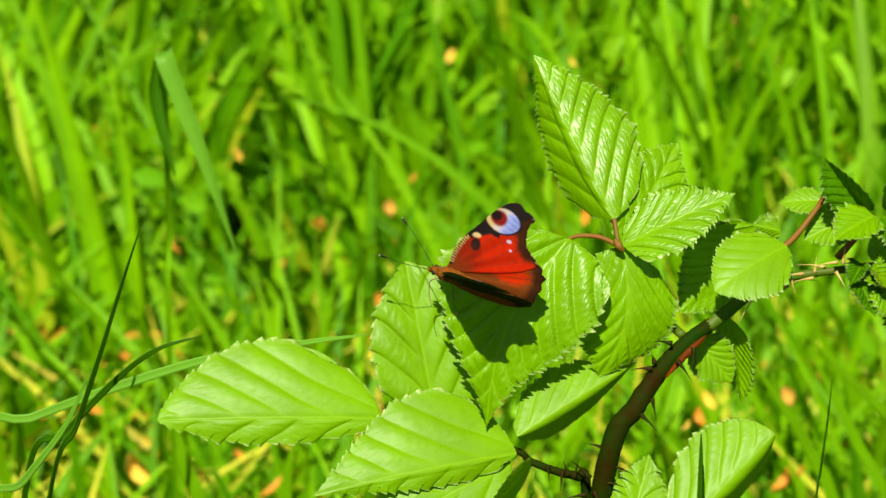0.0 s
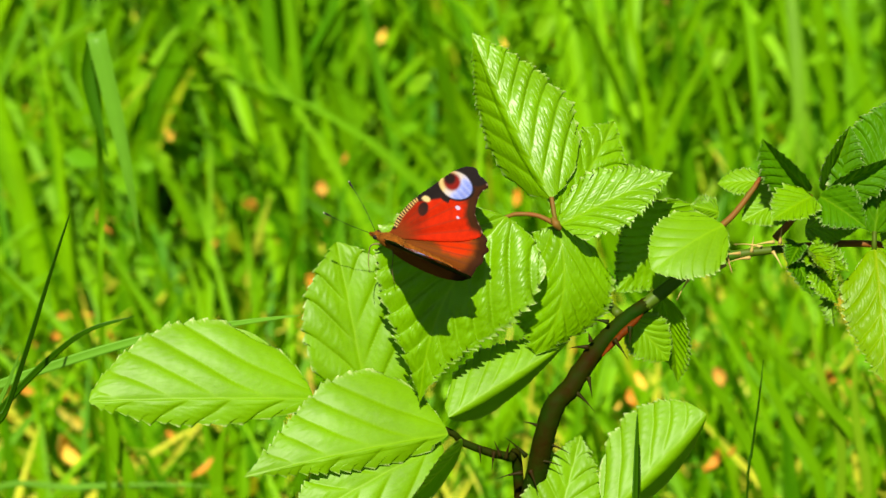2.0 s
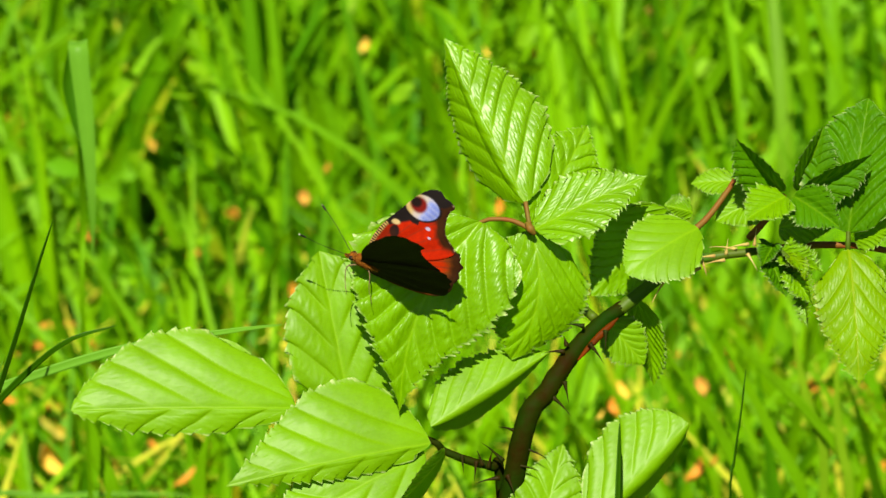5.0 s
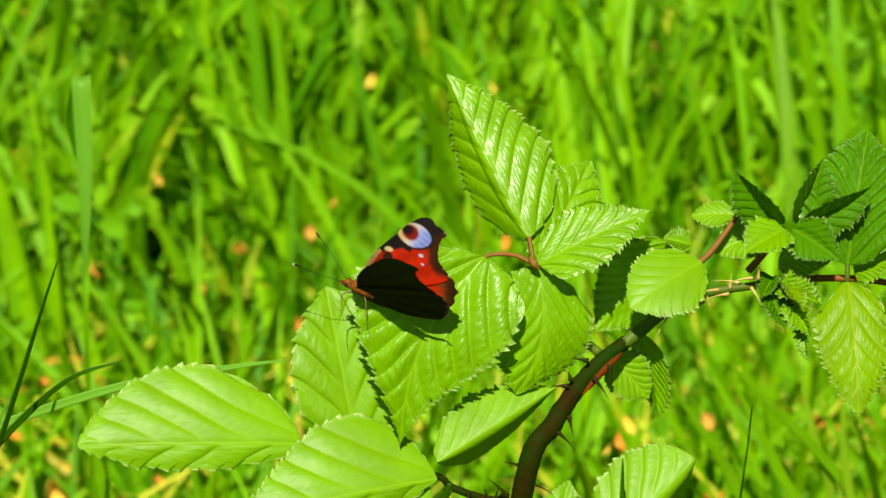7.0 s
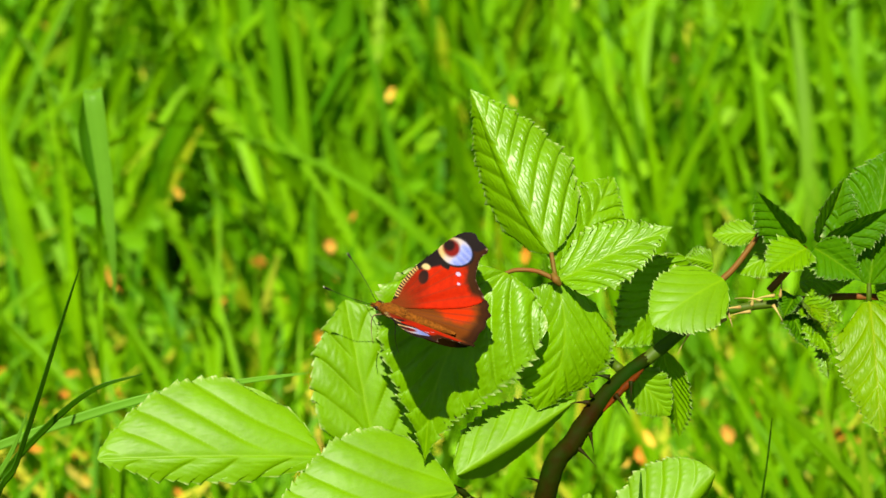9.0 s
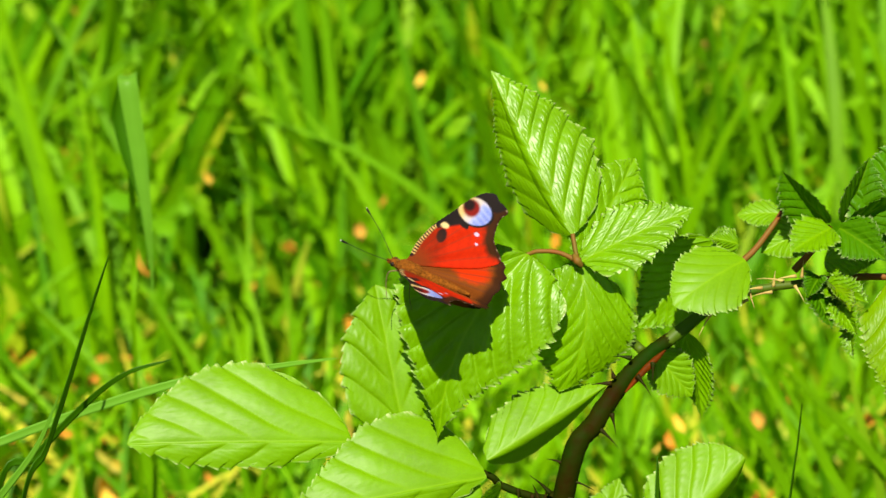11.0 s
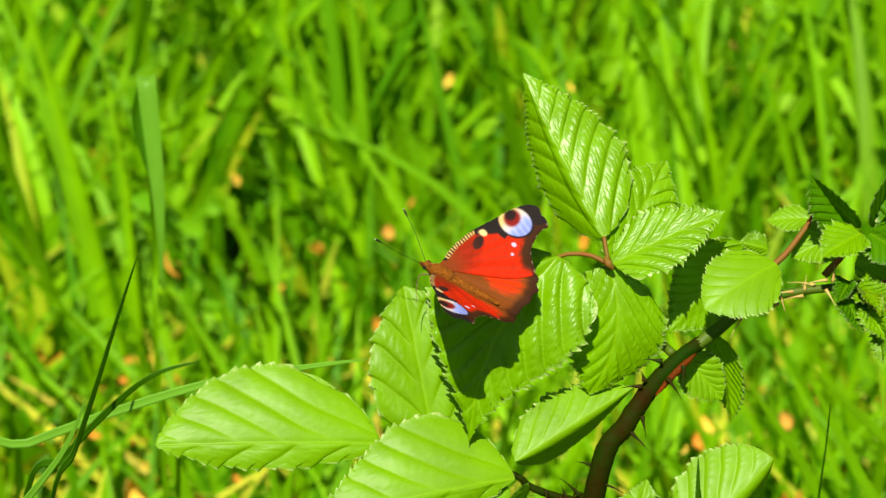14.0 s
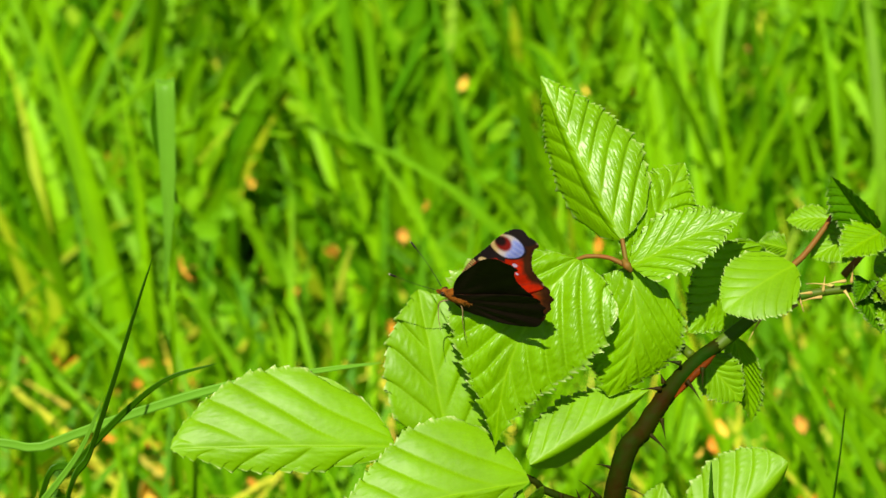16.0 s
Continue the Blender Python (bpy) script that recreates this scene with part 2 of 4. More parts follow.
def stem(thing, pivot, points, radii, mat, name="petiole", label="", n=20, sides=8, rough=0.1):
    pts = [(Vector(p) - Vector(pivot)) for p in points]
    verts, faces = tube(pts, radii, n, sides, rough)
    return mesh_object(name, [v * 0.001 for v in verts], faces, mat, thing, label)


def thorn(parent, pivot, root, way, length, r=0.55, mat=None, hook=0.12):
    root, way = Vector(root), Vector(way).normalized()
    p0 = root - Vector(pivot)
    bendv = Vector((0, -1, 0)) * hook * length
    pts = [p0 - way * 0.6, p0 + way * length * 0.25, p0 + way * length * 0.6 + bendv * 0.25, p0 + way * length + bendv]
    verts, faces = tube(pts, [r * 1.5, r * 0.75, r * 0.35, 0.05], 8, 7)
    return mesh_object("thorn", [v * 0.001 for v in verts], faces, mat or THORN, parent)


def plant_at(name, pivot, label, category, group=""):
    ob = new(name)
    ob.matrix_world = FACE @ Matrix.Translation(Vector(pivot) * 0.001)
    ob.empty_display_size = 0.01
    return tagged(ob, label, category, group)


# ---- ground ----
def build_ground():
    n = 90
    verts, faces = [], []
    xs = [math.copysign(abs(i / n) ** 3.2 * 1500, i) for i in range(-n, n + 1)]
    for yv in xs:
        for xv in xs:
            h = 0.012 * noise.noise(Vector((xv * 6, yv * 6, 0))) if abs(xv) < 8 and abs(yv) < 8 else 0
            verts.append((xv, yv + 0.9, h))
    w = 2 * n + 1
    for i in range(w - 1):
        for j in range(w - 1):
            faces.append((i * w + j, i * w + j + 1, (i + 1) * w + j + 1, (i + 1) * w + j))
    ob = mesh_object("ground", verts, faces, SOIL)
    return tagged(ob, "meadow soil under grass and dead leaves", "ground", "", "structure")


def blades(name, specs, mat, segs=9):
    """Many grass blades in one mesh. A spec: root x, y, height, lean way, lean, droop, width, fold turn."""
    verts, faces = [], []
    for x, y, h, way, lean, droop, width, face, z0 in specs:
        dx, dy = math.cos(way), math.sin(way)
        ax, ay = math.cos(face), math.sin(face)
        b = len(verts)
        px, pz = 0.0, z0
        for i in range(segs + 1):
            f = i / segs
            ang = lean + droop * f * f
            if i:
                px += math.sin(ang) * h / segs
                pz += math.cos(ang) * h / segs
            w = width * 0.5 * min(1.0, (0.55 + f * 2.0)) * (1 - f ** 2.6) + 0.0002
            cx, cy = x + dx * px, y + dy * px
            verts.append((cx - ax * w, cy - ay * w, pz))
            verts.append((cx - ay * w * 0.35, cy + ax * w * 0.35, pz - w * 0.15))
            verts.append((cx + ax * w, cy + ay * w, pz))
        for i in range(segs):
            o = b + i * 3
            faces.append((o, o + 1, o + 4, o + 3))
            faces.append((o + 1, o + 2, o + 5, o + 4))
    return mesh_object(name, verts, faces, mat)


def build_meadow():
    rnd = random.Random(5)

    def field(count, x0, x1, y0, y1, hmin, hmax, wmin, wmax, lean_max=0.45, spread=0.03, per_clump=14):
        out = []
        clumps = [(rnd.uniform(x0, x1), rnd.uniform(y0, y1), rnd.uniform(0, 6.28)) for _ in range(max(4, count // per_clump))]
        for _ in range(count):
            cx, cy, cw = rnd.choice(clumps)
            out.append((cx + rnd.gauss(0, spread), cy + rnd.gauss(0, spread), rnd.uniform(hmin, hmax), cw + rnd.gauss(0, 0.9),
                        rnd.uniform(0.02, lean_max), rnd.uniform(0.2, 3.0) * rnd.random(), rnd.uniform(wmin, wmax),
                        rnd.uniform(-0.7, 0.7), -0.01))
        return out

    tall = field(2300, -0.34, 0.34, 0.70, 1.75, 0.10, 0.26, 0.0035, 0.009, 0.42, 0.026, 22)
    tagged(blades("tall_grass", tall, GRASS), "long fresh green meadow grass", "grass", "", "stuff")
    mid = field(2700, -0.32, 0.32, 0.42, 1.5, 0.07, 0.17, 0.003, 0.007, 0.6, 0.024, 22)
    tagged(blades("bent_grass", mid, GRASS), "half-long bent green grass", "grass", "", "stuff")
    low = field(2000, -0.32, 0.32, 0.30, 1.5, 0.04, 0.12, 0.004, 0.008, 0.9) + field(1700, -0.32, 0.32, 0.42, 0.80, 0.04, 0.10, 0.004, 0.008, 1.0)
    low += field(420, -0.24, 0.06, 0.33, 0.62, 0.05, 0.12, 0.004, 0.008, 0.8)
    tagged(blades("low_grass", low, GRASS, 6), "short green grass among dead leaves", "grass", "", "stuff")
    lean = []
    for k in range(420):
        x = rnd.uniform(0.03, 0.34) if k % 5 < 3 else rnd.uniform(-0.32, 0.0)
        lean.append((x, rnd.uniform(0.34, 0.85), rnd.uniform(0.08, 0.20), math.pi + rnd.gauss(0, 0.7), rnd.uniform(0.25, 0.75), rnd.uniform(0, 0.8),
                     rnd.uniform(0.0025, 0.0055), rnd.uniform(-0.6, 0.6), -0.01))
    tagged(blades("leaning_grass", lean, GRASS), "green grass blades leaning over", "grass", "", "stuff")
    dry = []
    for _ in range(640):
        dry.append((rnd.uniform(-0.32, 0.32), rnd.choice((rnd.uniform(0.36, 1.0), rnd.uniform(0.38, 0.64))), rnd.uniform(0.04, 0.12), rnd.uniform(0, 6.28), rnd.uniform(0.7, 1.4), rnd.uniform(0, 0.8),
                    rnd.uniform(0.002, 0.005), rnd.uniform(-0.7, 0.7), rnd.uniform(0.0, 0.03)))
    for _ in range(90):
        dry.append((rnd.uniform(-0.24, 0.02), rnd.uniform(0.36, 0.62), rnd.uniform(0.05, 0.12), rnd.uniform(0, 6.28), rnd.uniform(0.4, 1.2), rnd.uniform(0, 0.9),
                    rnd.uniform(0.002, 0.005), rnd.uniform(-0.7, 0.7), rnd.uniform(0.0, 0.04)))
    for _ in range(170):
        dry.append((rnd.uniform(0.02, 0.32), rnd.uniform(0.40, 0.72), rnd.uniform(0.05, 0.13), rnd.uniform(0, 6.28), rnd.uniform(0.1, 0.9), rnd.uniform(0, 1.2),
                    rnd.uniform(0.002, 0.004), rnd.uniform(-0.7, 0.7), 0.0))
    tagged(blades("dry_straw", dry, STRAW, 5), "dry yellow straw lying in the grass", "straw", "", "stuff")
    far = field(24000, -2.6, 2.6, -2.6, 4.2, 0.10, 0.30, 0.006, 0.013, 0.7, 0.07)
    far = [g for g in far if not (abs(g[0]) < 0.34 and -1.6 < g[1] < 1.75)]
    far += field(2200, -0.5, 0.5, -1.6, 0.22, 0.04, 0.13, 0.004, 0.009, 0.9, 0.06)
    tagged(blades("meadow_grass", far, GRASS, 4), "green meadow grass all around", "grass", "", "stuff")
    wide = []
    for _ in range(26000):
        r, a = 2.3 + 20 * rnd.random() ** 2, rnd.uniform(0, 6.283)
        wide.append((r * math.cos(a), 0.8 + r * math.sin(a), rnd.uniform(0.15, 0.34), rnd.uniform(0, 6.28), rnd.uniform(0.1, 0.9), rnd.uniform(0, 1.8), rnd.uniform(0.012, 0.035),
                     rnd.uniform(-1.5, 1.5), -0.01))
    tagged(blades("outer_grass", wide, GRASS, 3), "green meadow grass further out", "grass", "", "stuff")


def flakes(name, specs, mat):
    """Small ovate leaves in one mesh. A spec: place, length, width, turn, tilt, roll, cup."""
    verts, faces = [], []
    for place, ln, wd, rz, rx, ry, cup in specs:
        m = Matrix.Translation(place) @ Euler((rx, ry, rz)).to_matrix().to_4x4()
        b = len(verts)
        nu, nv = 8, 2
        for i in range(nu + 1):
            u = i / nu
            w = wd * 0.5 * (math.sin(math.pi * min(1, u * 0.94 + 0.03)) ** 0.75)
            for j in range(-nv, nv + 1):
                v = j / nv
                verts.append(m @ Vector((v * w * (1 + 0.12 * math.sin(u * 19 + j)), u * ln, cup * (v * v * wd * 0.5 + (u - 0.5) ** 2 * ln))))
        k = 2 * nv + 1
        for i in range(nu):
            for j in range(k - 1):
                faces.append((b + i * k + j, b + i * k + j + 1, b + (i + 1) * k + j + 1, b + (i + 1) * k + j))
    return mesh_object(name, verts, faces, mat)


def build_litter():
    rnd = random.Random(11)
    dead, herbs = [], []
    for _ in range(300):
        dead.append((Vector((rnd.uniform(-0.32, 0.32), rnd.choice((rnd.uniform(0.40, 1.25), rnd.uniform(0.50, 0.82))), rnd.uniform(0.005, 0.035))), rnd.uniform(0.007, 0.018),
                     rnd.uniform(0.003, 0.007), rnd.uniform(0, 6.28), rnd.uniform(-0.3, 0.5), rnd.uniform(-0.6, 0.6), rnd.uniform(-0.6, 0.8)))
    for _ in range(330):
        dead.append((Vector((rnd.uniform(-0.20, 0.20), rnd.uniform(0.42, 0.72), rnd.uniform(0.010, 0.045))), rnd.uniform(0.009, 0.022),
                     rnd.uniform(0.003, 0.008), rnd.uniform(0, 6.28), rnd.uniform(-0.3, 0.5), rnd.uniform(-0.6, 0.6), rnd.uniform(-0.6, 0.8)))
    tagged(flakes("dead_leaves", dead, LITTER), "curled orange-brown dead leaves on the soil", "dead leaves", "", "stuff")
    for _ in range(75):
        c = Vector((rnd.uniform(-0.34, 0.34), rnd.uniform(0.55, 1.45), rnd.uniform(0.05, 0.17)))
        for _ in range(9):
            herbs.append((c + Vector((rnd.gauss(0, 0.02), rnd.gauss(0, 0.02), rnd.gauss(0, 0.02))), rnd.uniform(0.007, 0.014), rnd.uniform(0.005, 0.010),
                          rnd.uniform(0, 6.28), rnd.uniform(-0.6, 1.2), rnd.uniform(-0.9, 0.9), rnd.uniform(-0.2, 0.3)))
    tagged(flakes("meadow_herbs", herbs, HERB), "small round green herb leaves in the grass", "herbs", "", "stuff")


# place, length, breadth and tint of dry leaves that lie on the grass one by one
DRY_LEAVES = [(-0.147, 0.548, 0.057, 13, 11, 1), (-0.109, 0.547, 0.067, 8, 6, 0), (-0.096, 0.460, 0.099, 10, 4, 0), (-0.127, 0.559, 0.047, 8, 7, 0), (-0.067, 0.584, 0.056, 10, 6, 1),
              (-0.159, 0.616, 0.075, 5, 5, 0), (0.033, 0.656, 0.035, 9, 8, 0), (0.060, 0.470, 0.120, 7, 5, 0), (0.069, 0.556, 0.085, 8, 4, 1), (0.067, 0.611, 0.048, 6, 4, 0),
              (0.088, 0.460, 0.100, 9, 7, 0), (0.086, 0.554, 0.050, 11, 4, 1), (0.094, 0.490, 0.119, 7, 6, 2), (0.137, 0.559, 0.086, 6, 6, 0), (0.164, 0.596, 0.060, 11, 7, 1),
              (0.111, 0.654, 0.056, 7, 5, 1), (0.160, 0.532, 0.062, 11, 5, 0), (-0.054, 0.634, 0.128, 6, 6, 2), (-0.172, 0.862, 0.077, 7, 5, 2), (-0.136, 0.635, 0.113, 11, 3, 0),
              (-0.120, 0.780, 0.087, 6, 4, 1), (0.035, 0.742, 0.143, 7, 5, 0), (0.021, 0.650, 0.117, 7, 4, 0), (-0.049, 0.770, 0.081, 5, 4, 0), (-0.036, 0.905, 0.079, 6, 5, 1),
              (-0.175, 0.866, 0.085, 7, 4, 0), (0.086, 0.838, 0.123, 4, 4, 2), (-0.160, 0.546, 0.088, 6, 4, 0)]


def build_dry_leaves():
    rnd = random.Random(23)
    kinds = ((LITTER, "curled orange dead leaf caught in the grass"), (LITTER_YELLOW, "curled yellow dead leaf caught in the grass"), (LITTER_TAN, "small tan dry flower head in the grass"))
    low = [d for d in DRY_LEAVES if d[0] > -0.04 and d[5] < 2]
    flecks = [(d[0] + rnd.uniform(-0.022, 0.022), d[1] + rnd.uniform(-0.01, 0.01), d[2] + rnd.uniform(-0.012, 0.004), rnd.uniform(3, 5.5), rnd.uniform(2, 3.5), rnd.choice((0, 0, 1))) for d in low]
    for x, y, z, ln, wd, k in DRY_LEAVES + flecks:
        turn = rnd.uniform(-0.6, 0.6)
        ob = flakes("dead_leaf" if k < 2 else "dry_flower_head", [(Vector((0, 0, -ln * 0.0005)), ln * 0.00115, wd * 0.00085, turn * (1.0 if k == 2 else 2.2), rnd.uniform(0.3, 0.9), rnd.uniform(-0.7, 0.7), rnd.uniform(0.3, 1.2))], kinds[k][0])
        ob.location = (x, y, z)
        tagged(ob, kinds[k][1], "dead leaf" if k < 2 else "flower head", "dead leaves caught in the grass")


# ---- bramble: the thorny cane and its leaves ----
CANE_FOOT = (12.3, -61.7, 0.0)


def build_cane():
    foot = CANE_FOOT
    b = plant_at("bramble_cane", foot, "thorny arching bramble cane with fresh green toothed leaves", "bramble")
    below = [Vector(foot) + Vector((-14, -310, -150)), Vector(foot) + Vector((-14, -150, -75)), Vector(foot) + Vector((-6, -60, -25))]
    line = [*below, (18.3, -48.9, 0.0), (25.6, -34.2, 0.0), (32.8, -24.0, -2.0), (39.0, -17.8, -3.0), (44.6, -13.7, -3.8)]
    cane = stem(b, foot, line, [3.3, 3.3, 3.1, 2.8, 2.6, 2.4, 2.15, 1.9, 1.7], CANE, "cane", n=140, sides=18, rough=0.10)
    stem(b, foot, [(43.6, -14.4, -3.7), (45.8, -12.8, -4.0), (55.2, -5.6, -6.0), (60.6, -3.0, -6.0), (68.4, -1.5, -6.0), (78.0, -0.4, -7.0)], [1.75, 1.75, 1.5, 1.3, 1.1, 1.0], CANE_GREEN, "cane_end", "slim green cane end", n=40, sides=12)
    stem(b, foot, [(77.6, -0.5, -7.0), (84.0, 0.3, -8.0), (95.0, 1.0, -9.0), (108.0, 0.0, -11.0), (124.0, -4.1, -16.0)], [1.0, 0.95, 0.9, 0.85, 0.8], CANE_RED, "cane_end", "slim orange-red cane end", n=40, sides=12)
    # Sunlit streak built as an added red strip half sunk in the cane.
    stem(b, foot, [(33.0, -27.0, 0.0), (35.4, -24.2, -0.4), (38.4, -21.0, -1.2), (41.2, -18.4, -2.0), (43.2, -16.6, -2.6)], [0.2, 0.7, 0.95, 0.75, 0.2], CANE_SUNLIT_FLUSH, "cane_sunlit_flush", "rust red flush along the cane, painted as if sunlit", n=40, sides=12)
    for root, way, ln in (((34.0, -18.4, 1.0), (-0.98, 0.22, 0.2), 4.1), ((30.1, -22.8, 1.0), (-0.29, 0.96, 0.2), 2.2),
                          ((29.0, -24.7, 1.0), (-1.0, 0.06, 0.2), 4.4), ((36.3, -23.3, 1.0), (0.61, -0.79, 0.2), 5.3),
                          ((39.9, -20.2, 1.0), (-0.02, -1.0, 0.2), 4.0), ((29.7, -32.7, 1.0), (0.2, -0.98, 0.2), 4.4),
                          ((27.0, -36.3, 1.0), (0.74, -0.67, 0.2), 5.7), ((20.3, -38.8, 1.0), (-0.21, 0.98, 0.2), 3.5),
                          ((17.2, -44.2, 1.0), (-0.93, 0.36, 0.2), 4.4), ((19.1, -48.5, 1.0), (0.96, -0.29, 0.2), 6.3),
                          ((17.5, -52.8, 1.0), (0.99, -0.12, 0.2), 5.7), ((15.4, -55.7, 1.0), (0.36, -0.93, 0.2), 4.8),
                          ((13.8, -51.3, 1.0), (-0.69, 0.72, 0.2), 7.2), ((12.7, -55.9, 1.0), (-0.99, -0.12, 0.2), 5.8),
                          ((54.6, -7.5, 3.0), (-0.5, -0.7, 0.4), 6.5), ((62.6, -4.1, 3.0), (-0.7, -0.5, 0.4), 5.5),
                          ((58.1, -3.8, 3.0), (-0.8, 0.3, 0.4), 4.5), ((66.5, -1.5, 2.0), (-1, -0.05, 0.4), 5.5),
                          ((74.9, 1.3, 2.0), (-1, -0.1, 0.4), 6.5), ((70.0, -0.6, 1.0), (0.1, 1, 0.3), 4.0), ((64.0, -2.8, 1.0), (0.3, -0.9, 0.3), 3.5), ((60.5, -1.6, 0.0), (-0.4, 0.9, 0.3), 3.5), ((72.0, 0.2, 1.0), (-0.95, 0.2, 0.3), 7.0), ((69.0, -2.6, 1.0), (-0.9, -0.1, 0.3), 5.5), ((77.0, 1.5, 1.0), (0.1, 1, 0.3), 4.5), ((75.5, -1.5, 1.0), (0.5, -0.8, 0.3), 4.0), ((63.0, -4.6, 1.5), (-0.8, -0.6, 0.3), 4.5)):
        thorn(cane, foot, root, way, ln, 0.36 if root[0] > 50 else 0.5, THORN_PALE if root[0] > 50 else THORN)
    node = (21.5, 5.7, 4.0)
    stem(b, foot, [(37.4, -16.7, -4.0), (32.0, -11.2, -14.0), (25.6, -1.3, -14.0), node], [1.3, 1.1, 0.9, 0.9], CANE_GREEN, "petiole")
    stem(b, foot, [node, (21.1, 7.8, 4.0), (20.4, 12.4, 3.0)], [0.75, 0.6, 0.6], CANE_RED, "petiole")
    stem(b, foot, [node, (16.9, 7.8, 4.0), (12.0, 8.2, 4.0), (8.9, 7.4, 5.0)], [0.75, 0.6, 0.6, 0.5], CANE_RED, "petiole")
    stem(b, foot, [(20.5, 7.3, 5.0), (21.5, 5.7, 5.5), (22.6, 4.3, 5.0)], [0.5, 1.15, 0.5], CANE_RED, "node", "swollen red leaf node", n=10)
    # erect end leaflet
    leaflet(b, foot, (20.4, 12.2, 3.0), (0.6, 53.5, -4.0), (0.32, 0.1, 0.95), 31, fold=(-1.0, 0.1), halves=(0.85, 1.0), bend=0.15, curl=-0.35, pairs=7, ridge=0.8, teeth=1.3, seed=3, peak=0.40)
    # the pair at its foot
    leaflet(b, foot, (22.3, 6.0, 0.0), (36.4, 31.5, -10.0), (0.35, 0.1, 0.95), 21, fold=(0.1, 0.1), bend=0.3, teeth=1.2, seed=4, ridge=0.6, pairs=6)
    leaflet(b, foot, (22.5, 5.7, 4.0), (50.5, 18.6, 4.0), (-0.1, 0.42, 0.9), 17, fold=(0.12, 0.05), bend=0.25, teeth=1.3, seed=5, ridge=0.5, pairs=6, peak=0.38, sweep=1.7)
    # drooping leaflets; the butterfly's perch is the first
    perch = leaflet(b, foot, (9.2, 7.7, 6.0), (-12.4, -40.0, 2.2), (0.10, 0.30, 0.94), 32, halves=(1.20, 1.38), fold=(0.14, 0.24), bend=0.65, curl=-0.35, pairs=6.2, ridge=1.2, teeth=1.7, seed=6, peak=0.29, sweep=1.8, bow=5.2)
    leaflet(b, foot, (21.8, 5.5, 2.0), (16.6, -26.7, -2.0), (0.25, 0.28, 0.92), 27, fold=(-0.05, -0.25), bend=0.75, curl=-0.3, pairs=6, ridge=0.8, teeth=1.8, seed=7, peak=0.45, sweep=1.7, bow=-3.6)
    # leaves along the cane
    leaflet(b, foot, (63.1, 5.5, 0.0), (45.1, -5.7, 8.0), (-0.2, 0.35, 0.9), 20, LEAF_PALE, fold=(0.05, 0.05), bend=0.6, teeth=0.9, seed=8, ridge=0.16, peak=0.5, pairs=5)
    leaflet(b, foot, (57.2, 9.7, -8.0), (36.9, -11.2, -14.0), (0.5, 0.6, -0.4), 22, fold=(0.1, 0.1), bend=0.4, seed=9, ridge=0.4)
    leaflet(b, foot, (48.0, -11.5, -10.0), (52.6, -34.0, -18.0), (0.75, 0.25, -0.5), 15, fold=(0.1, 0.1), bend=0.3, seed=10, ridge=0.4)
    leaflet(b, foot, (40.5, -17.5, -9.0), (50.0, -28.5, -12.0), (-0.1, 0.3, 0.9), 12, LEAF_PALE, fold=(0.1, 0.1), bend=0.3, seed=19, ridge=0.4, pairs=6)
    stem(b, foot, [(59.8, 2.9, -4.0), (65.6, 7.9, -6.0), (70.6, 14.2, -8.0), (72.8, 17.4, -10.0)], [0.9, 0.8, 0.7, 0.6], CANE_RED, "petiole")
    return b, perch


# ---- bramble: the low shoot ----
LOW_FOOT = (13.5, -57.5, -6.0)


def build_low_shoot():
    foot = LOW_FOOT
    b = plant_at("bramble_shoot", foot, "low bramble shoot with broad pale green leaves", "bramble")
    root = Vector(foot)
    stem(b, foot, [root + Vector((0, -330, -160)), root + Vector((4, -150, -70)), root + Vector((2, -40, -16)), (13.8, -55.0, -6.0), (11.8, -52.1, -3.0), (7.2, -50.9, -2.0), (0.1, -48.3, -4.0), (-2.7, -45.9, -3.0), (-11.8, -42.8, -8.0), (-36.5, -37.2, -8.0)],
         [1.6, 1.5, 1.4, 1.3, 1.2, 1.1, 1.0, 0.9, 0.8, 0.7], CANE, "stem", n=60)
    leaflet(b, foot, (-36.8, -37.5, -4.0), (-92.2, -37.8, 6.0), (0.05, 0.22, 0.95), 42, LEAF_PALE, fold=(-0.2, -0.05), halves=(0.33, 1.02), bend=0.25, curl=-0.3, seed=11, pairs=4.4, ridge=0.65, peak=0.50, sweep=2.0, teeth=0.95)
    leaflet(b, foot, (-23.3, -39.2, -3.0), (-31.2, 1.6, -3.0), (0.05, 0.25, 0.95), 26, LEAF_PALE, fold=(0.15, 0.05), halves=(1.0, 1.5), bend=0.2, seed=12, pairs=4, ridge=0.9, peak=0.46, sweep=1.6)
    leaflet(b, foot, (-3.4, -46.1, 0.0), (-53.9, -56.3, 14.0), (0.1, 0.35, 0.9), 33, LEAF_PALE, fold=(-0.5, 0.05), halves=(0.32, 1.25), bend=0.35, seed=13, pairs=5, ridge=0.6, peak=0.36, sweep=1.6)
    leaflet(b, foot, (-5.0, -48.3, -1.0), (-43.5, -69.2, 12.0), (0.1, 0.35, 0.9), 26, LEAF_PALE, fold=(-0.1, 0.1), bend=0.3, seed=14, pairs=5, ridge=0.6)
    leaflet(b, foot, (-3.4, -41.8, 4.0), (26.4, -23.4, -5.0), (-0.25, 0.30, 0.92), 24, LEAF_PALE, fold=(0.1, -1.55), halves=(0.85, 1.4), bend=0.2, seed=15, pairs=7, ridge=0.35)
    leaflet(b, foot, (0.1, -48.7, 4.0), (-13.0, -62.1, 16.0), (0.8, 0.1, -0.2), 18, LEAF, fold=(0.1, 0.1), bend=0.2, seed=16, pairs=8, ridge=0.3)
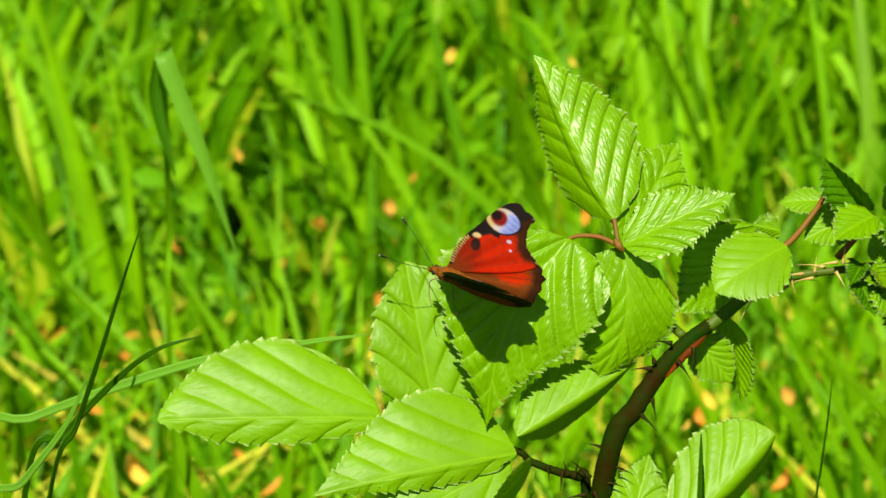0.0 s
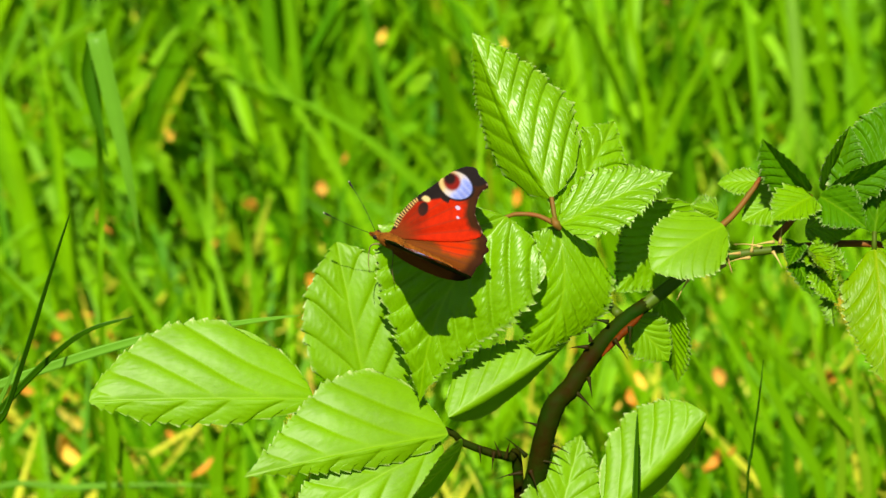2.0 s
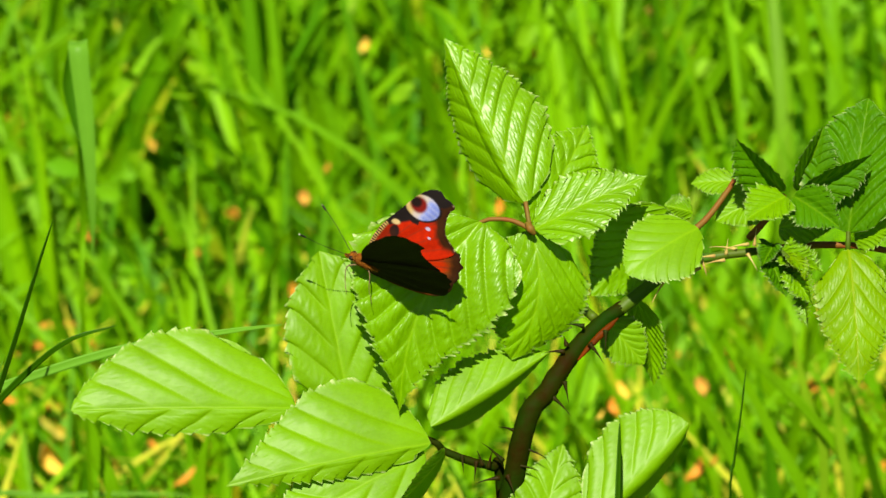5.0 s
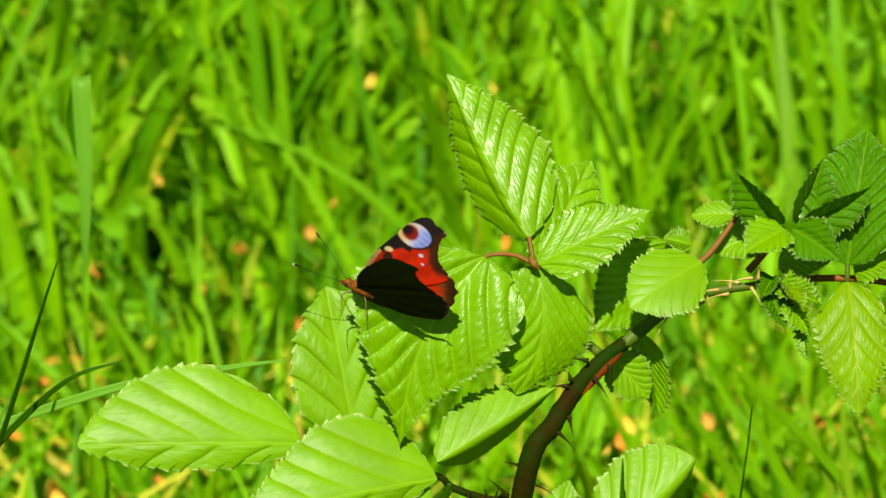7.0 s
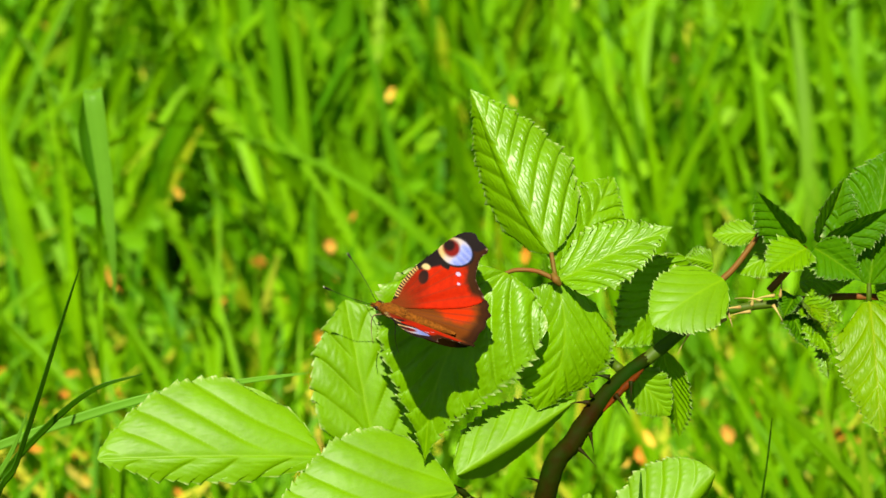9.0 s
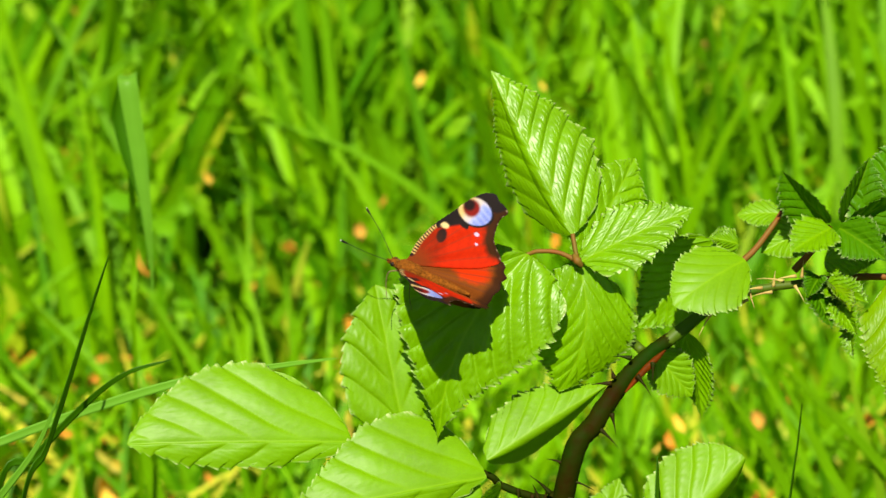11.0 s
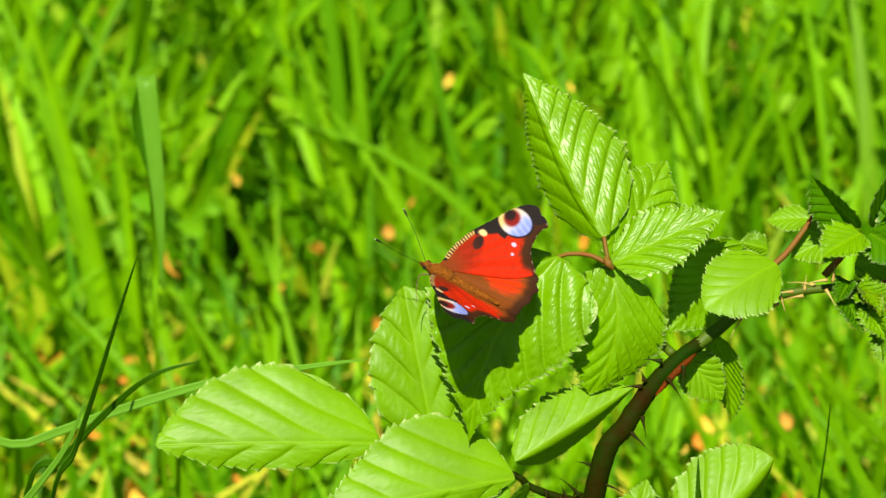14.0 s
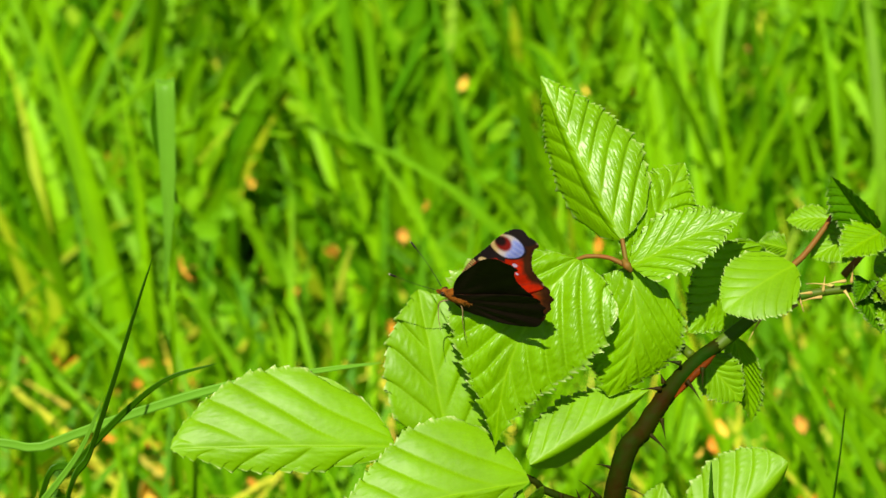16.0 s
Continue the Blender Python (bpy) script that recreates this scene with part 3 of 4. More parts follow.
    for root, way, ln in (((9.2, -51.1, 0.0), (-0.3, 0.9, 0.2), 4), ((10.9, -51.7, 0.0), (0.2, 0.9, 0.2), 5), ((7.8, -51.1, 0.0), (-0.1, -0.9, 0.2), 4), ((4.3, -49.7, 0.0), (0.1, -0.9, 0.2), 3.5)):
        thorn(b, foot, root, way, ln, 0.45)
    return b


def build_corner_leaf():
    foot = (45.3, -72.1, 10.0)
    b = plant_at("bramble_sprig", foot, "low bramble sprig with one folded broad leaf", "bramble")
    root = Vector(foot)
    stem(b, foot, [root + Vector((0, -300, -140)), root + Vector((0, -120, -50)), root], [1.5, 1.3, 1.0], CANE, "stem", n=30)
    leaflet(b, foot, (36.0, -66.5, 2.0), (60.6, -41.2, -4.0), (-0.15, 0.28, 0.95), 34, LEAF_PALE, halves=(0.88, 1.4), fold=(0.05, -1.5), bend=0.15, seed=17, pairs=6, ridge=0.5, peak=0.62)
    leaflet(b, foot, (20.5, -80.0, 2.0), (29.5, -46.5, -6.0), (0.1, 0.25, 0.95), 21, LEAF_PALE, fold=(0.15, 0.1), bend=0.3, seed=18, pairs=6, ridge=0.6)
    return b


def build_young_tip():
    foot = (85.1, 13.5, -4.0)
    b = plant_at("bramble_tip", foot, "unfolding young bramble leaves at the cane's tip, their green darkened with painted shade", "bramble")
    stem(b, foot, [(75.6, 2.2, -5), (78.0, 4.9, -4), (80.6, 7.9, -4), (84.5, 13.2, -4)], [1.0, 0.9, 0.8, 0.6], CANE_RED, "petiole")
    stem(b, foot, [(100.2, -1.7, -4), (100.1, 0.9, -3), (100.2, 4.0, -3)], [0.7, 0.7, 0.6], CANE_GREEN, "petiole")
    stem(b, foot, [(81.9, 0.1, -4), (84.5, -2.1, -2), (87.2, -4.3, 0)], [0.9, 0.8, 0.5], CANE_GREEN, "petiole")
    leaflet(b, foot, (83.8, 13.9, -4), (71.9, 26.9, 4), (-0.5, -0.45, 0.7), 13, LEAF_YOUNG_SHADED, fold=(0.75, 0.5), bend=0.3, pairs=6, ridge=0.3, teeth=1.2, seed=21)
    leaflet(b, foot, (88.0, 14.0, -6), (94.1, 30.2, -2), (0.25, -0.45, 0.8), 13, LEAF_YOUNG_SHADED, fold=(0.7, 0.7), bend=0.3, pairs=6, ridge=0.3, teeth=1.2, seed=22)
    leaflet(b, foot, (88.9, 13.9, -2), (105.7, 22.9, 4), (0.25, -0.5, 0.75), 12, LEAF_YOUNG_SHADED, fold=(0.6, 0.7), bend=0.3, pairs=6, ridge=0.3, teeth=1.2, seed=23)
    leaflet(b, foot, (84.5, 12.7, 0), (73.9, 6.6, 8), (-0.2, 0.45, 0.85), 12, LEAF, fold=(0.3, 0.3), bend=0.3, pairs=6, ridge=0.28, teeth=1.2, seed=24)
    leaflet(b, foot, (86.5, 12.7, 0), (97.2, 4.9, 8), (0.1, 0.35, 0.9), 12, LEAF_YOUNG_SHADED, fold=(0.75, 0.1), bend=0.3, pairs=6, ridge=0.28, teeth=1.2, seed=25)
    leaflet(b, foot, (83.2, 4.9, -8), (97.2, 5.7, -2), (0, 0.5, 0.85), 13, LEAF_PALE, fold=(0.2, 0.2), bend=0.3, pairs=7, ridge=0.45, teeth=0.8, seed=26)
    leaflet(b, foot, (81.9, 13.2, -12), (67.5, 6.6, -10), (-0.1, 0.5, 0.85), 13, LEAF_PALE, fold=(0.15, 0.2), bend=0.3, pairs=7, ridge=0.45, teeth=0.8, seed=36)
    leaflet(b, foot, (72.6, 16.5, -12.0), (61.5, 16.0, -13.0), (-0.1, 0.6, 0.8), 8, LEAF_PALE, fold=(0.1, 0.1), bend=0.3, pairs=6, ridge=0.25, teeth=0.8, seed=37)
    leaflet(b, foot, (102.0, 2.7, -8), (112.0, 5.7, -4), (0.1, 0.55, 0.8), 12, LEAF_PALE, fold=(0.2, 0.2), bend=0.3, pairs=7, ridge=0.45, teeth=1.2, seed=38)
    leaflet(b, foot, (82.8, -1.7, -4), (93.3, -6.0, 4), (0, 0.5, 0.8), 8, LEAF, fold=(0.5, 0.5), bend=0.3, pairs=7, ridge=0.8, teeth=1.6, seed=32)
    leaflet(b, foot, (80.6, -2.6, -4), (84.5, -12.2, 2), (0.2, 0.3, 0.9), 8, LEAF_YOUNG_SHADED, fold=(0.5, 0.5), bend=0.3, pairs=7, ridge=0.8, teeth=1.5, seed=31)
    leaflet(b, foot, (85.4, -4.3, -2), (90.6, -13.9, 4), (-0.3, 0.3, 0.9), 7, LEAF, fold=(0.5, 0.5), bend=0.3, pairs=7, ridge=0.8, teeth=1.5, seed=33)
    leaflet(b, foot, (88.9, -10.4, -2), (89.8, -20.0, 2), (-0.6, 0.1, 0.7), 4, LEAF, fold=(0.5, 0.5), bend=0.3, pairs=7, ridge=0.45, teeth=1.5, seed=35)
    leaflet(b, foot, (84.5, -1.7, -2), (88.9, -7.8, 6), (0.4, 0.4, 0.8), 6, LEAF_BRONZE, fold=(0.5, 0.5), bend=0.3, pairs=7, ridge=0.8, teeth=1.2, seed=40)
    leaflet(b, foot, (81.9, 0.9, -4), (78.4, -4.7, 2), (-0.2, 0.4, 0.9), 6, LEAF_YOUNG_SHADED, fold=(0.5, 0.5), bend=0.3, pairs=7, ridge=0.7, teeth=1.2, seed=41)
    leaflet(b, foot, (61.8, 8.8, -6), (54.4, 10.5, -4), (0.1, 0.5, 0.8), 7, LEAF, fold=(0.2, 0.2), bend=0.3, pairs=7, ridge=0.45, teeth=1.2, seed=34)
    leaflet(b, foot, (100.2, 3.6, -3), (105.7, 37.4, -8), (-0.25, -0.15, 0.95), 27, LEAF_YOUNG_SHADED, fold=(0.35, 0.15), bend=0.3, pairs=8, ridge=0.9, teeth=1.2, seed=27)
    leaflet(b, foot, (100.2, -0.4, -2), (102.0, -33.8, 8), (0.1, 0.3, 0.93), 19, LEAF_BRONZE, fold=(-0.05, -0.2), bend=0.5, pairs=6, ridge=0.6, teeth=1.5, seed=28)
    return b


# ---- butterfly ----
BODY_ROLL = 56.0
TAIL = Vector((0.955, -0.297, 0.0))
RISE = Vector((0.297, 0.955, 0.0))


def body_turn(roll):
    """The butterfly's axes in the shoot's frame: y to its head, z out of its back."""
    a = radians(roll)
    tilt = radians(12)
    near = Vector((0, 0, 1)) * math.cos(tilt) - TAIL * math.sin(tilt)
    yv = -(TAIL * math.cos(tilt) + Vector((0, 0, 1)) * math.sin(tilt))
    zv = RISE * math.cos(a) + near * math.sin(a)
    xv = yv.cross(zv)
    return Matrix((xv, yv, zv)).transposed().to_4x4()


U = 0.14
FORE = [(0, 0), (-4, 20), (1, 46), (16, 80), (40, 115), (62, 148), (82, 167), (101, 172), (113, 163), (124, 160), (134, 150), (126, 138), (124, 122),
        (127, 100), (137, 86), (152, 69), (140, 54), (109, 36), (50, 14)]
HIND = [(-10, -4), (0, 14), (30, 24), (80, 48), (130, 66), (152, 68), (163, 62), (164, 52), (172, 44), (166, 32), (168, 20), (161, 6), (157, -12), (141, -28),
        (100, -38), (50, -37), (8, -28)]


def closed_line(points, n):
    p = [Vector((*q, 0)) for q in points]
    k = len(p)
    out = []
    for i in range(n):
        f = i / n * k
        j = int(f)
        t = f - j
        a, b, c, d = (p[(j + o) % k] for o in (-1, 0, 1, 2))
        s = 0.5 * (2 * b + (c - a) * t + (2 * a - 5 * b + 4 * c - d) * t * t + (3 * b - a - 3 * c + d) * t ** 3)
        out.append((s.x, s.y))
    return out


def near_line(a, p, line):
    """Distance from a point to an open line, and how far along it the nearest place lies."""
    best, where, run = 1e9, 0, 0
    for (x0, y0), (x1, y1) in zip(line, line[1:]):
        dx, dy = x1 - x0, y1 - y0
        ll = math.hypot(dx, dy)
        t = max(0, min(1, ((a - x0) * dx + (p - y0) * dy) / (ll * ll)))
        d = math.hypot(a - x0 - dx * t, p - y0 - dy * t)
        if d < best:
            best, where = d, run + t * ll
        run += ll
    return best, where


def step(e0, e1, v):
    t = max(0.0, min(1.0, (v - e0) / (e1 - e0)))
    return t * t * (3 - 2 * t)


def blend(c, d, f):
    return tuple(x + (y - x) * f for x, y in zip(c, d))


BLACK = (0.010, 0.008, 0.008)


def fore_upper(a, p):
    n = noise.noise(Vector((a * 0.12, p * 0.12, 1)))
    fine = noise.noise(Vector((a * 0.6, p * 0.6, 4)))
    c = blend((0.49, 0.018, 0.0006), (0.35, 0.012, 0.0006), 0.5 + 0.5 * n)
    # veins fan out from the root
    ang = math.degrees(math.atan2(p + 6, a + 8))
    for v in (28, 37, 46, 54, 62, 70):
        c = blend(c, (0.20, 0.025, 0.008), 0.55 * math.exp(-((ang - v) / 0.7) ** 2) * step(10, 40, math.hypot(a, p)))
    c = blend(c, (0.20, 0.060, 0.008), 0.8 * (1 - step(12, 66, math.hypot(a * 1.1, p * 1.25))))
    c = blend(c, (0.30, 0.010, 0.001), 0.35 * step(0.1, 0.6, fine))
    d, s = near_line(a, p, FORE[7:16])
    c = blend(c, (0.036, 0.012, 0.003), (1 - step(13, 25 + 5 * n, d)) * step(60, 75, p))
    c = blend(c, (0.024, 0.009, 0.003), (1 - step(2, 8 + 4 * fine, d)) * 0.8)
    c = blend(c, (0.40, 0.32, 0.20), 0.4 * (1 - step(0.8, 2.2, d)) * step(0.5, 0.9, math.sin(s * 0.4)))
    d, s = near_line(a, p, FORE[1:8])
    er = math.hypot((a - 78) / 31, (p - 131) / 23.5)
    band = min(33.0, 10 + max(0.0, s - 66) * 0.45)
    dark = (1 - step(band - 4, band + 2, d)) * step(64, 70, s)
    dark = max(dark, 1 - step(1.08, 1.22, er))
    if a < 77:
        dark = max(dark, 1 - step(1.40, 1.55, er))
    c = blend(c, BLACK, dark)
    c = blend(c, (0.62, 0.48, 0.22), 1 - step(3.5, 7, math.hypot((a - 36) * 0.7, p - 88)))
    c = blend(c, BLACK, 1 - step(9, 13, math.hypot((a - 37) * 1.2, (p - 69) * 0.85)))
    c = blend(c, (0.06, 0.012, 0.003), 0.5 * (1 - step(30, 62, math.hypot(a - 4, (p - 36) * 0.9))))
    if s < 68:
        bar = step(0.1, 0.5, math.sin(s * 1.15))
        c = blend(c, blend(BLACK, (0.60, 0.40, 0.13), bar), 1 - step(5, 9, d))
    else:
        c = blend(c, BLACK, 1 - step(4, 7, d))
    if er < 1.06:
        side = (a - 72) * 0.93 + (p - 131) * -0.25
        rim = blend((0.52, 0.38, 0.15), (0.20, 0.26, 0.62), step(-2, 11, side + 5 * n))
        stripe = math.sin((p - 131 + 0.5 * (a - 76)) * 0.55)
        rim = blend(rim, (0.46, 0.42, 0.42), (1 - step(2, 13, abs(side - 2))) * 0.8)
        rim = blend(rim, (0.46, 0.48, 0.62), 0.45 * step(-0.4, 0.8, 0.4 * stripe + fine) * step(4, 12, side))
        rim = blend(rim, (0.07, 0.11, 0.42), 0.6 * (0.5 - 0.12 * stripe + 0.7 * fine) * step(10, 24, side))
        rim = blend(rim, (0.46, 0.40, 0.36), step(13, 20, p - 131) * step(-14, 4, side) * 0.5)
        c = blend(c, rim, 1 - step(0.94, 1.05, er))
        c = blend(c, (0.16, 0.008, 0.006), 1 - step(11, 18, math.hypot((a - 70) * 0.95, (p - 134) * 0.95)))
        c = blend(c, (0.012, 0.006, 0.006), 1 - step(7, 14, math.hypot(a - 64, p - 138)))
    for da, dp, r in ((95, 95, 5), (101, 79, 3.2)):
        c = blend(c, (0.42, 0.36, 0.52), 1 - step(r * 0.7, r * 1.15, math.hypot(a - da, (p - dp) * 1.3)))
    return c


def hind_upper(a, p):
    n = noise.noise(Vector((a * 0.1, p * 0.1, 7)))
    fine = noise.noise(Vector((a * 0.8, p * 0.8, 9)))
    c = (0.15, 0.040, 0.004)
    c = blend(c, (0.52, 0.028, 0.001), 1 - step(0.55, 1.1 + 0.15 * n, math.hypot((a - 108) / 42, (p - 33) / 26)))
    ang = math.degrees(math.atan2(p + 4, a + 4))
    for v in (4, 9, 14, 19, 24):
        c = blend(c, (0.10, 0.03, 0.012), 0.5 * math.exp(-((ang - v) / 0.7) ** 2))
    d, s = near_line(a, p, HIND[5:14])
    c = blend(c, (0.036, 0.012, 0.003), 1 - step(10, 24, d))
    c = blend(c, (0.024, 0.009, 0.003), 1 - step(2, 7 + 3 * fine, d))
    return blend(c, (0.24, 0.085, 0.012), 0.4 * step(0.2, 0.7, fine) * (1 - step(20, 70, a)))


def under(a, p):
    n = noise.noise(Vector((a * 0.05, p * 0.4, 3)))
    f = noise.noise(Vector((a * 0.5, p * 0.5, 8)))
    return blend((0.005, 0.002, 0.002), (0.020, 0.010, 0.008), max(0.0, 0.3 + 0.5 * n + 0.4 * f))


def wing_material(name, rough, sheen):
    mat, nt, bsdf = nodes_of(name)
    c = attr_of(nt, "scales").outputs["Color"]
    grain = ramp(nt, noise_of(nt, 3500, 2), 0.25, 0.8)
    c = mix_rgb(nt, grain, c, mix_rgb(nt, 0.25, c, (0.02, 0.01, 0.008)))
    nt.links.new(c, bsdf.inputs["Base Color"])
    bsdf.inputs["Roughness"].default_value = rough
    bsdf.inputs["Specular IOR Level"].default_value = sheen
    bump_of(nt, bsdf, noise_of(nt, 2500, 3), 0.0001, 0.5)
    return mat


WING = wing_material("wing_scales", 0.7, 0.06)
FUR = plain_material("brown_fur", (0.22, 0.070, 0.007), (0.08, 0.026, 0.003), 1400, 0.9, 0.0002, 0.05)
FUR_GOLD = plain_material("golden_hair", (0.26, 0.11, 0.015), (0.10, 0.035, 0.005), 2500, 0.8, 0.0, 0.1)
CHITIN = plain_material("dark_chitin", (0.006, 0.005, 0.004), (0.018, 0.012, 0.008), 500, 0.5, 0.0, 0.12)
PALE = plain_material("pale_tip", (0.75, 0.70, 0.58), (0.6, 0.55, 0.4), 500, 0.5)
LEG = plain_material("pale_leg", (0.20, 0.14, 0.06), (0.06, 0.04, 0.02), 500, 0.6, 0.0, 0.15)


def wing_mesh(name, outline, centre, upper, side, lift):
    """A wing of two sheets, upper and under side, side +1 for the right and -1 for the left; hinge along y."""
    seg, rings = 300, 44
    rim = closed_line(outline, seg)
    rim = [(x + 0.9 * noise.noise(Vector((x * 0.35, y * 0.35, 2))), y + 0.9 * noise.noise(Vector((x * 0.35, y * 0.35, 5)))) for x, y in rim]
    pts = [centre]
    for r in range(1, rings + 1):
        f = r / rings
        pts += [(centre[0] + (x - centre[0]) * f, centre[1] + (y - centre[1]) * f) for x, y in rim]
    n = len(pts)
    verts, cols = [], []
    for layer in (0, 1):
        for i, (a, p) in enumerate(pts):
            edge = 0.0 if i >= n - seg else 1.0
            ang = math.atan2(p + 6, a + 8)
            z = lift + 0.10 * math.sin(ang * 22) * step(20, 90, math.hypot(a, p)) - 0.00006 * p * p + (0.07 if layer == 0 else -0.07) * edge
            verts.append((side * p * U * 0.001, -a * U * 0.001, z * 0.001))
            cols.append((*(upper(a, p) if layer == 0 else under(a, p)), 1.0))
    faces = []
    for layer in (0, 1):
        o = layer * n
        tris = []
        for s in range(seg):
            q = (s + 1) % seg
            tris.append((o, o + 1 + s, o + 1 + q))
            for r in range(rings - 1):
                k = o + 1 + r * seg
                tris.append((k + s, k + seg + s, k + seg + q, k + q))
        flip = (layer == 0) == (side > 0)
        faces += tris if flip else [t[::-1] for t in tris]
    me = bpy.data.meshes.new(name)
    me.from_pydata(verts, [], faces)
    me.materials.append(WING)
    att = me.color_attributes.new("scales", "FLOAT_COLOR", "POINT")
    att.data.foreach_set("color", [v for c in cols for v in c])
    me.polygons.foreach_set("use_smooth", [True] * len(me.polygons))
    return me


def lathe(profile, sides=20, squash=1.0, hairs=0.0):
    """A body of revolution about y from (y, radius) pairs in millimetres, with a furry unevenness."""
    n = 26
    ys = smooth_line([(y, r, 0) for y, r in profile], n)
    verts, faces = [], []
    for i, q in enumerate(ys):
        for s in range(sides):
            w = 2 * math.pi * s / sides
            r = max(0.02, q.y) * (1 + hairs * noise.noise(Vector((i * 0.9, s * 1.7, q.x))))
            verts.append((math.cos(w) * r * 0.001, q.x * 0.001, math.sin(w) * r * squash * 0.001))
    for i in range(n):
        for s in range(sides):
            t = (s + 1) % sides
            faces.append((i * sides + s, i * sides + t, (i + 1) * sides + t, (i + 1) * sides + s))
    faces += [tuple(range(sides))[::-1], tuple(n * sides + s for s in range(sides))]
    return verts, faces


def build_butterfly():
    b = new("butterfly")
    b.empty_display_size = 0.01
    tagged(b, "rusty red butterfly with blue and cream eyespots resting on a leaf", "butterfly")
    inv = body_turn(BODY_ROLL).to_3x3().inverted()
    v, f = lathe([(-4.6, 0.3), (-3.2, 1.5), (-0.5, 1.9), (1.4, 1.7), (2.6, 1.1), (3.1, 0.3)], 22, 0.95, 0.14)
    mesh_object("thorax", v, f, FUR, b, "furry rust brown thorax")
    v, f = lathe([(-17.0, 0.3), (-15.5, 0.6), (-12, 0.95), (-7, 1.15), (-3.5, 1.1), (-2.5, 0.5)], 20, 0.9, 0.08)
    mesh_object("abdomen", v, f, FUR, b, "dark brown furry abdomen")
    v, f = lathe([(2.4, 0.3), (2.9, 0.9), (3.7, 1.1), (4.4, 0.8), (4.8, 0.2)], 18, 0.9, 0.1)
    head = mesh_object("head", v, f, FUR, b, "small rust brown head")
    for side in (1, -1):
        bm = bmesh.new()
        bmesh.ops.create_uvsphere(bm, u_segments=12, v_segments=8, radius=0.00062)
        bmesh.ops.translate(bm, verts=bm.verts, vec=Vector((side * 0.85, 3.7, 0.25)) * 0.001)
        part("eye", bm, CHITIN, head, "dark compound eye")
        v, f = tube([(side * 0.4, 4.2, -0.3), (side * 0.35, 5.0, -0.4), (side * 0.2, 5.7, -0.1)], [0.3, 0.3, 0.1], 8, 8)
        mesh_object("palp", [q * 0.001 for q in v], f, FUR, head)
    rnd = random.Random(3)
    verts, faces = [], []
    for _ in range(420):
        y = rnd.uniform(-4.0, 4.4)
        w = rnd.uniform(0, 2 * math.pi)
        rad = 1.75 - 0.055 * (y + 0.6) ** 2 if y < 2.6 else 1.0
        rad = max(0.5, rad)
        out = Vector((math.cos(w), 0, math.sin(w)))
        root = out * rad * 0.93 + Vector((0, y, 0))
        tip = root + out * rnd.uniform(0.25, 0.7) + Vector((rnd.gauss(0, 0.15), -rnd.uniform(0.3, 1.2), rnd.gauss(0, 0.15)))
        side_way = out.cross(Vector((0, 1, 0))) * 0.07
        k = len(verts)
        verts += [(root + side_way) * 0.001, (root - side_way) * 0.001, (root + out * 0.08) * 0.001, tip * 0.001]
        faces += [(k, k + 1, k + 3), (k + 1, k + 2, k + 3), (k + 2, k, k + 3)]
    mesh_object("fur", verts, faces, FUR_GOLD, b, "golden brown hairs on the thorax", smooth=False)
    for tip, side in ((Vector((-6.6, 11.4, -4)), 1), (Vector((-11.6, 3.4, 5)), -1)):
        start = Vector((side * 0.5, 4.3, 0.5))
        end = inv @ tip + Vector((0, 5.0, 0.4))
        mid = (start + end) * 0.5 + Vector((side * 0.5, 0.2, 0.3))
        v, f = tube([start, mid, end], [0.09, 0.07, 0.07], 16, 7)
        ant = mesh_object("antenna", [q * 0.001 for q in v], f, CHITIN, b)
        d = (end - mid).normalized()
        v, f = tube([end - d * 1.6, end - d * 0.6, end + d * 0.5], [0.08, 0.27, 0.24], 8, 8)
        mesh_object("club", [q * 0.001 for q in v], f, CHITIN, ant)
        v, f = tube([end + d * 0.45, end + d * 0.6, end + d * 0.7], [0.20, 0.15, 0.05], 5, 8)
        mesh_object("club_tip", [q * 0.001 for q in v], f, PALE, ant, "cream antenna tip")
    for side in (1, -1):
        for k, (y0, y1, y2) in enumerate(((1.8, 3.6, 2.6), (-0.6, -2.4, -4.2))):
            if side > 0:
                pts = [(0.8, y0, -1.4), (2.6, y1, -1.9), (3.2, (y1 + y2) / 2, -4.0), (3.6, y2, -5.6)]
            else:
                pts = [(-0.8, y0, -1.3), (-2.4, y1 + 0.4, -1.6), (-4.6, (y1 + y2) / 2 + 0.4, -4.2), (-6.4, y2 - 0.4, -7.0)]
            v, f = tube(pts, [0.20, 0.15, 0.09, 0.06], 18, 7)
            mesh_object("leg", [q * 0.001 for q in v], f, LEG, b)
    wings = []
    for side in (1, -1):
        for name, outline, centre, up, lift in (("forewing", FORE, (72, 92), fore_upper, 0.16), ("hindwing", HIND, (100, 18), hind_upper, -0.10)):
            me = wing_mesh(name, outline, centre, up, side, lift)
            w = new(name, me)
            w.parent = b
            tagged(w, "red forewing with a blue and cream eyespot, black beneath" if name == "forewing" else "brown and red hindwing, black beneath")
            wings.append((w, side))
    return b, wings


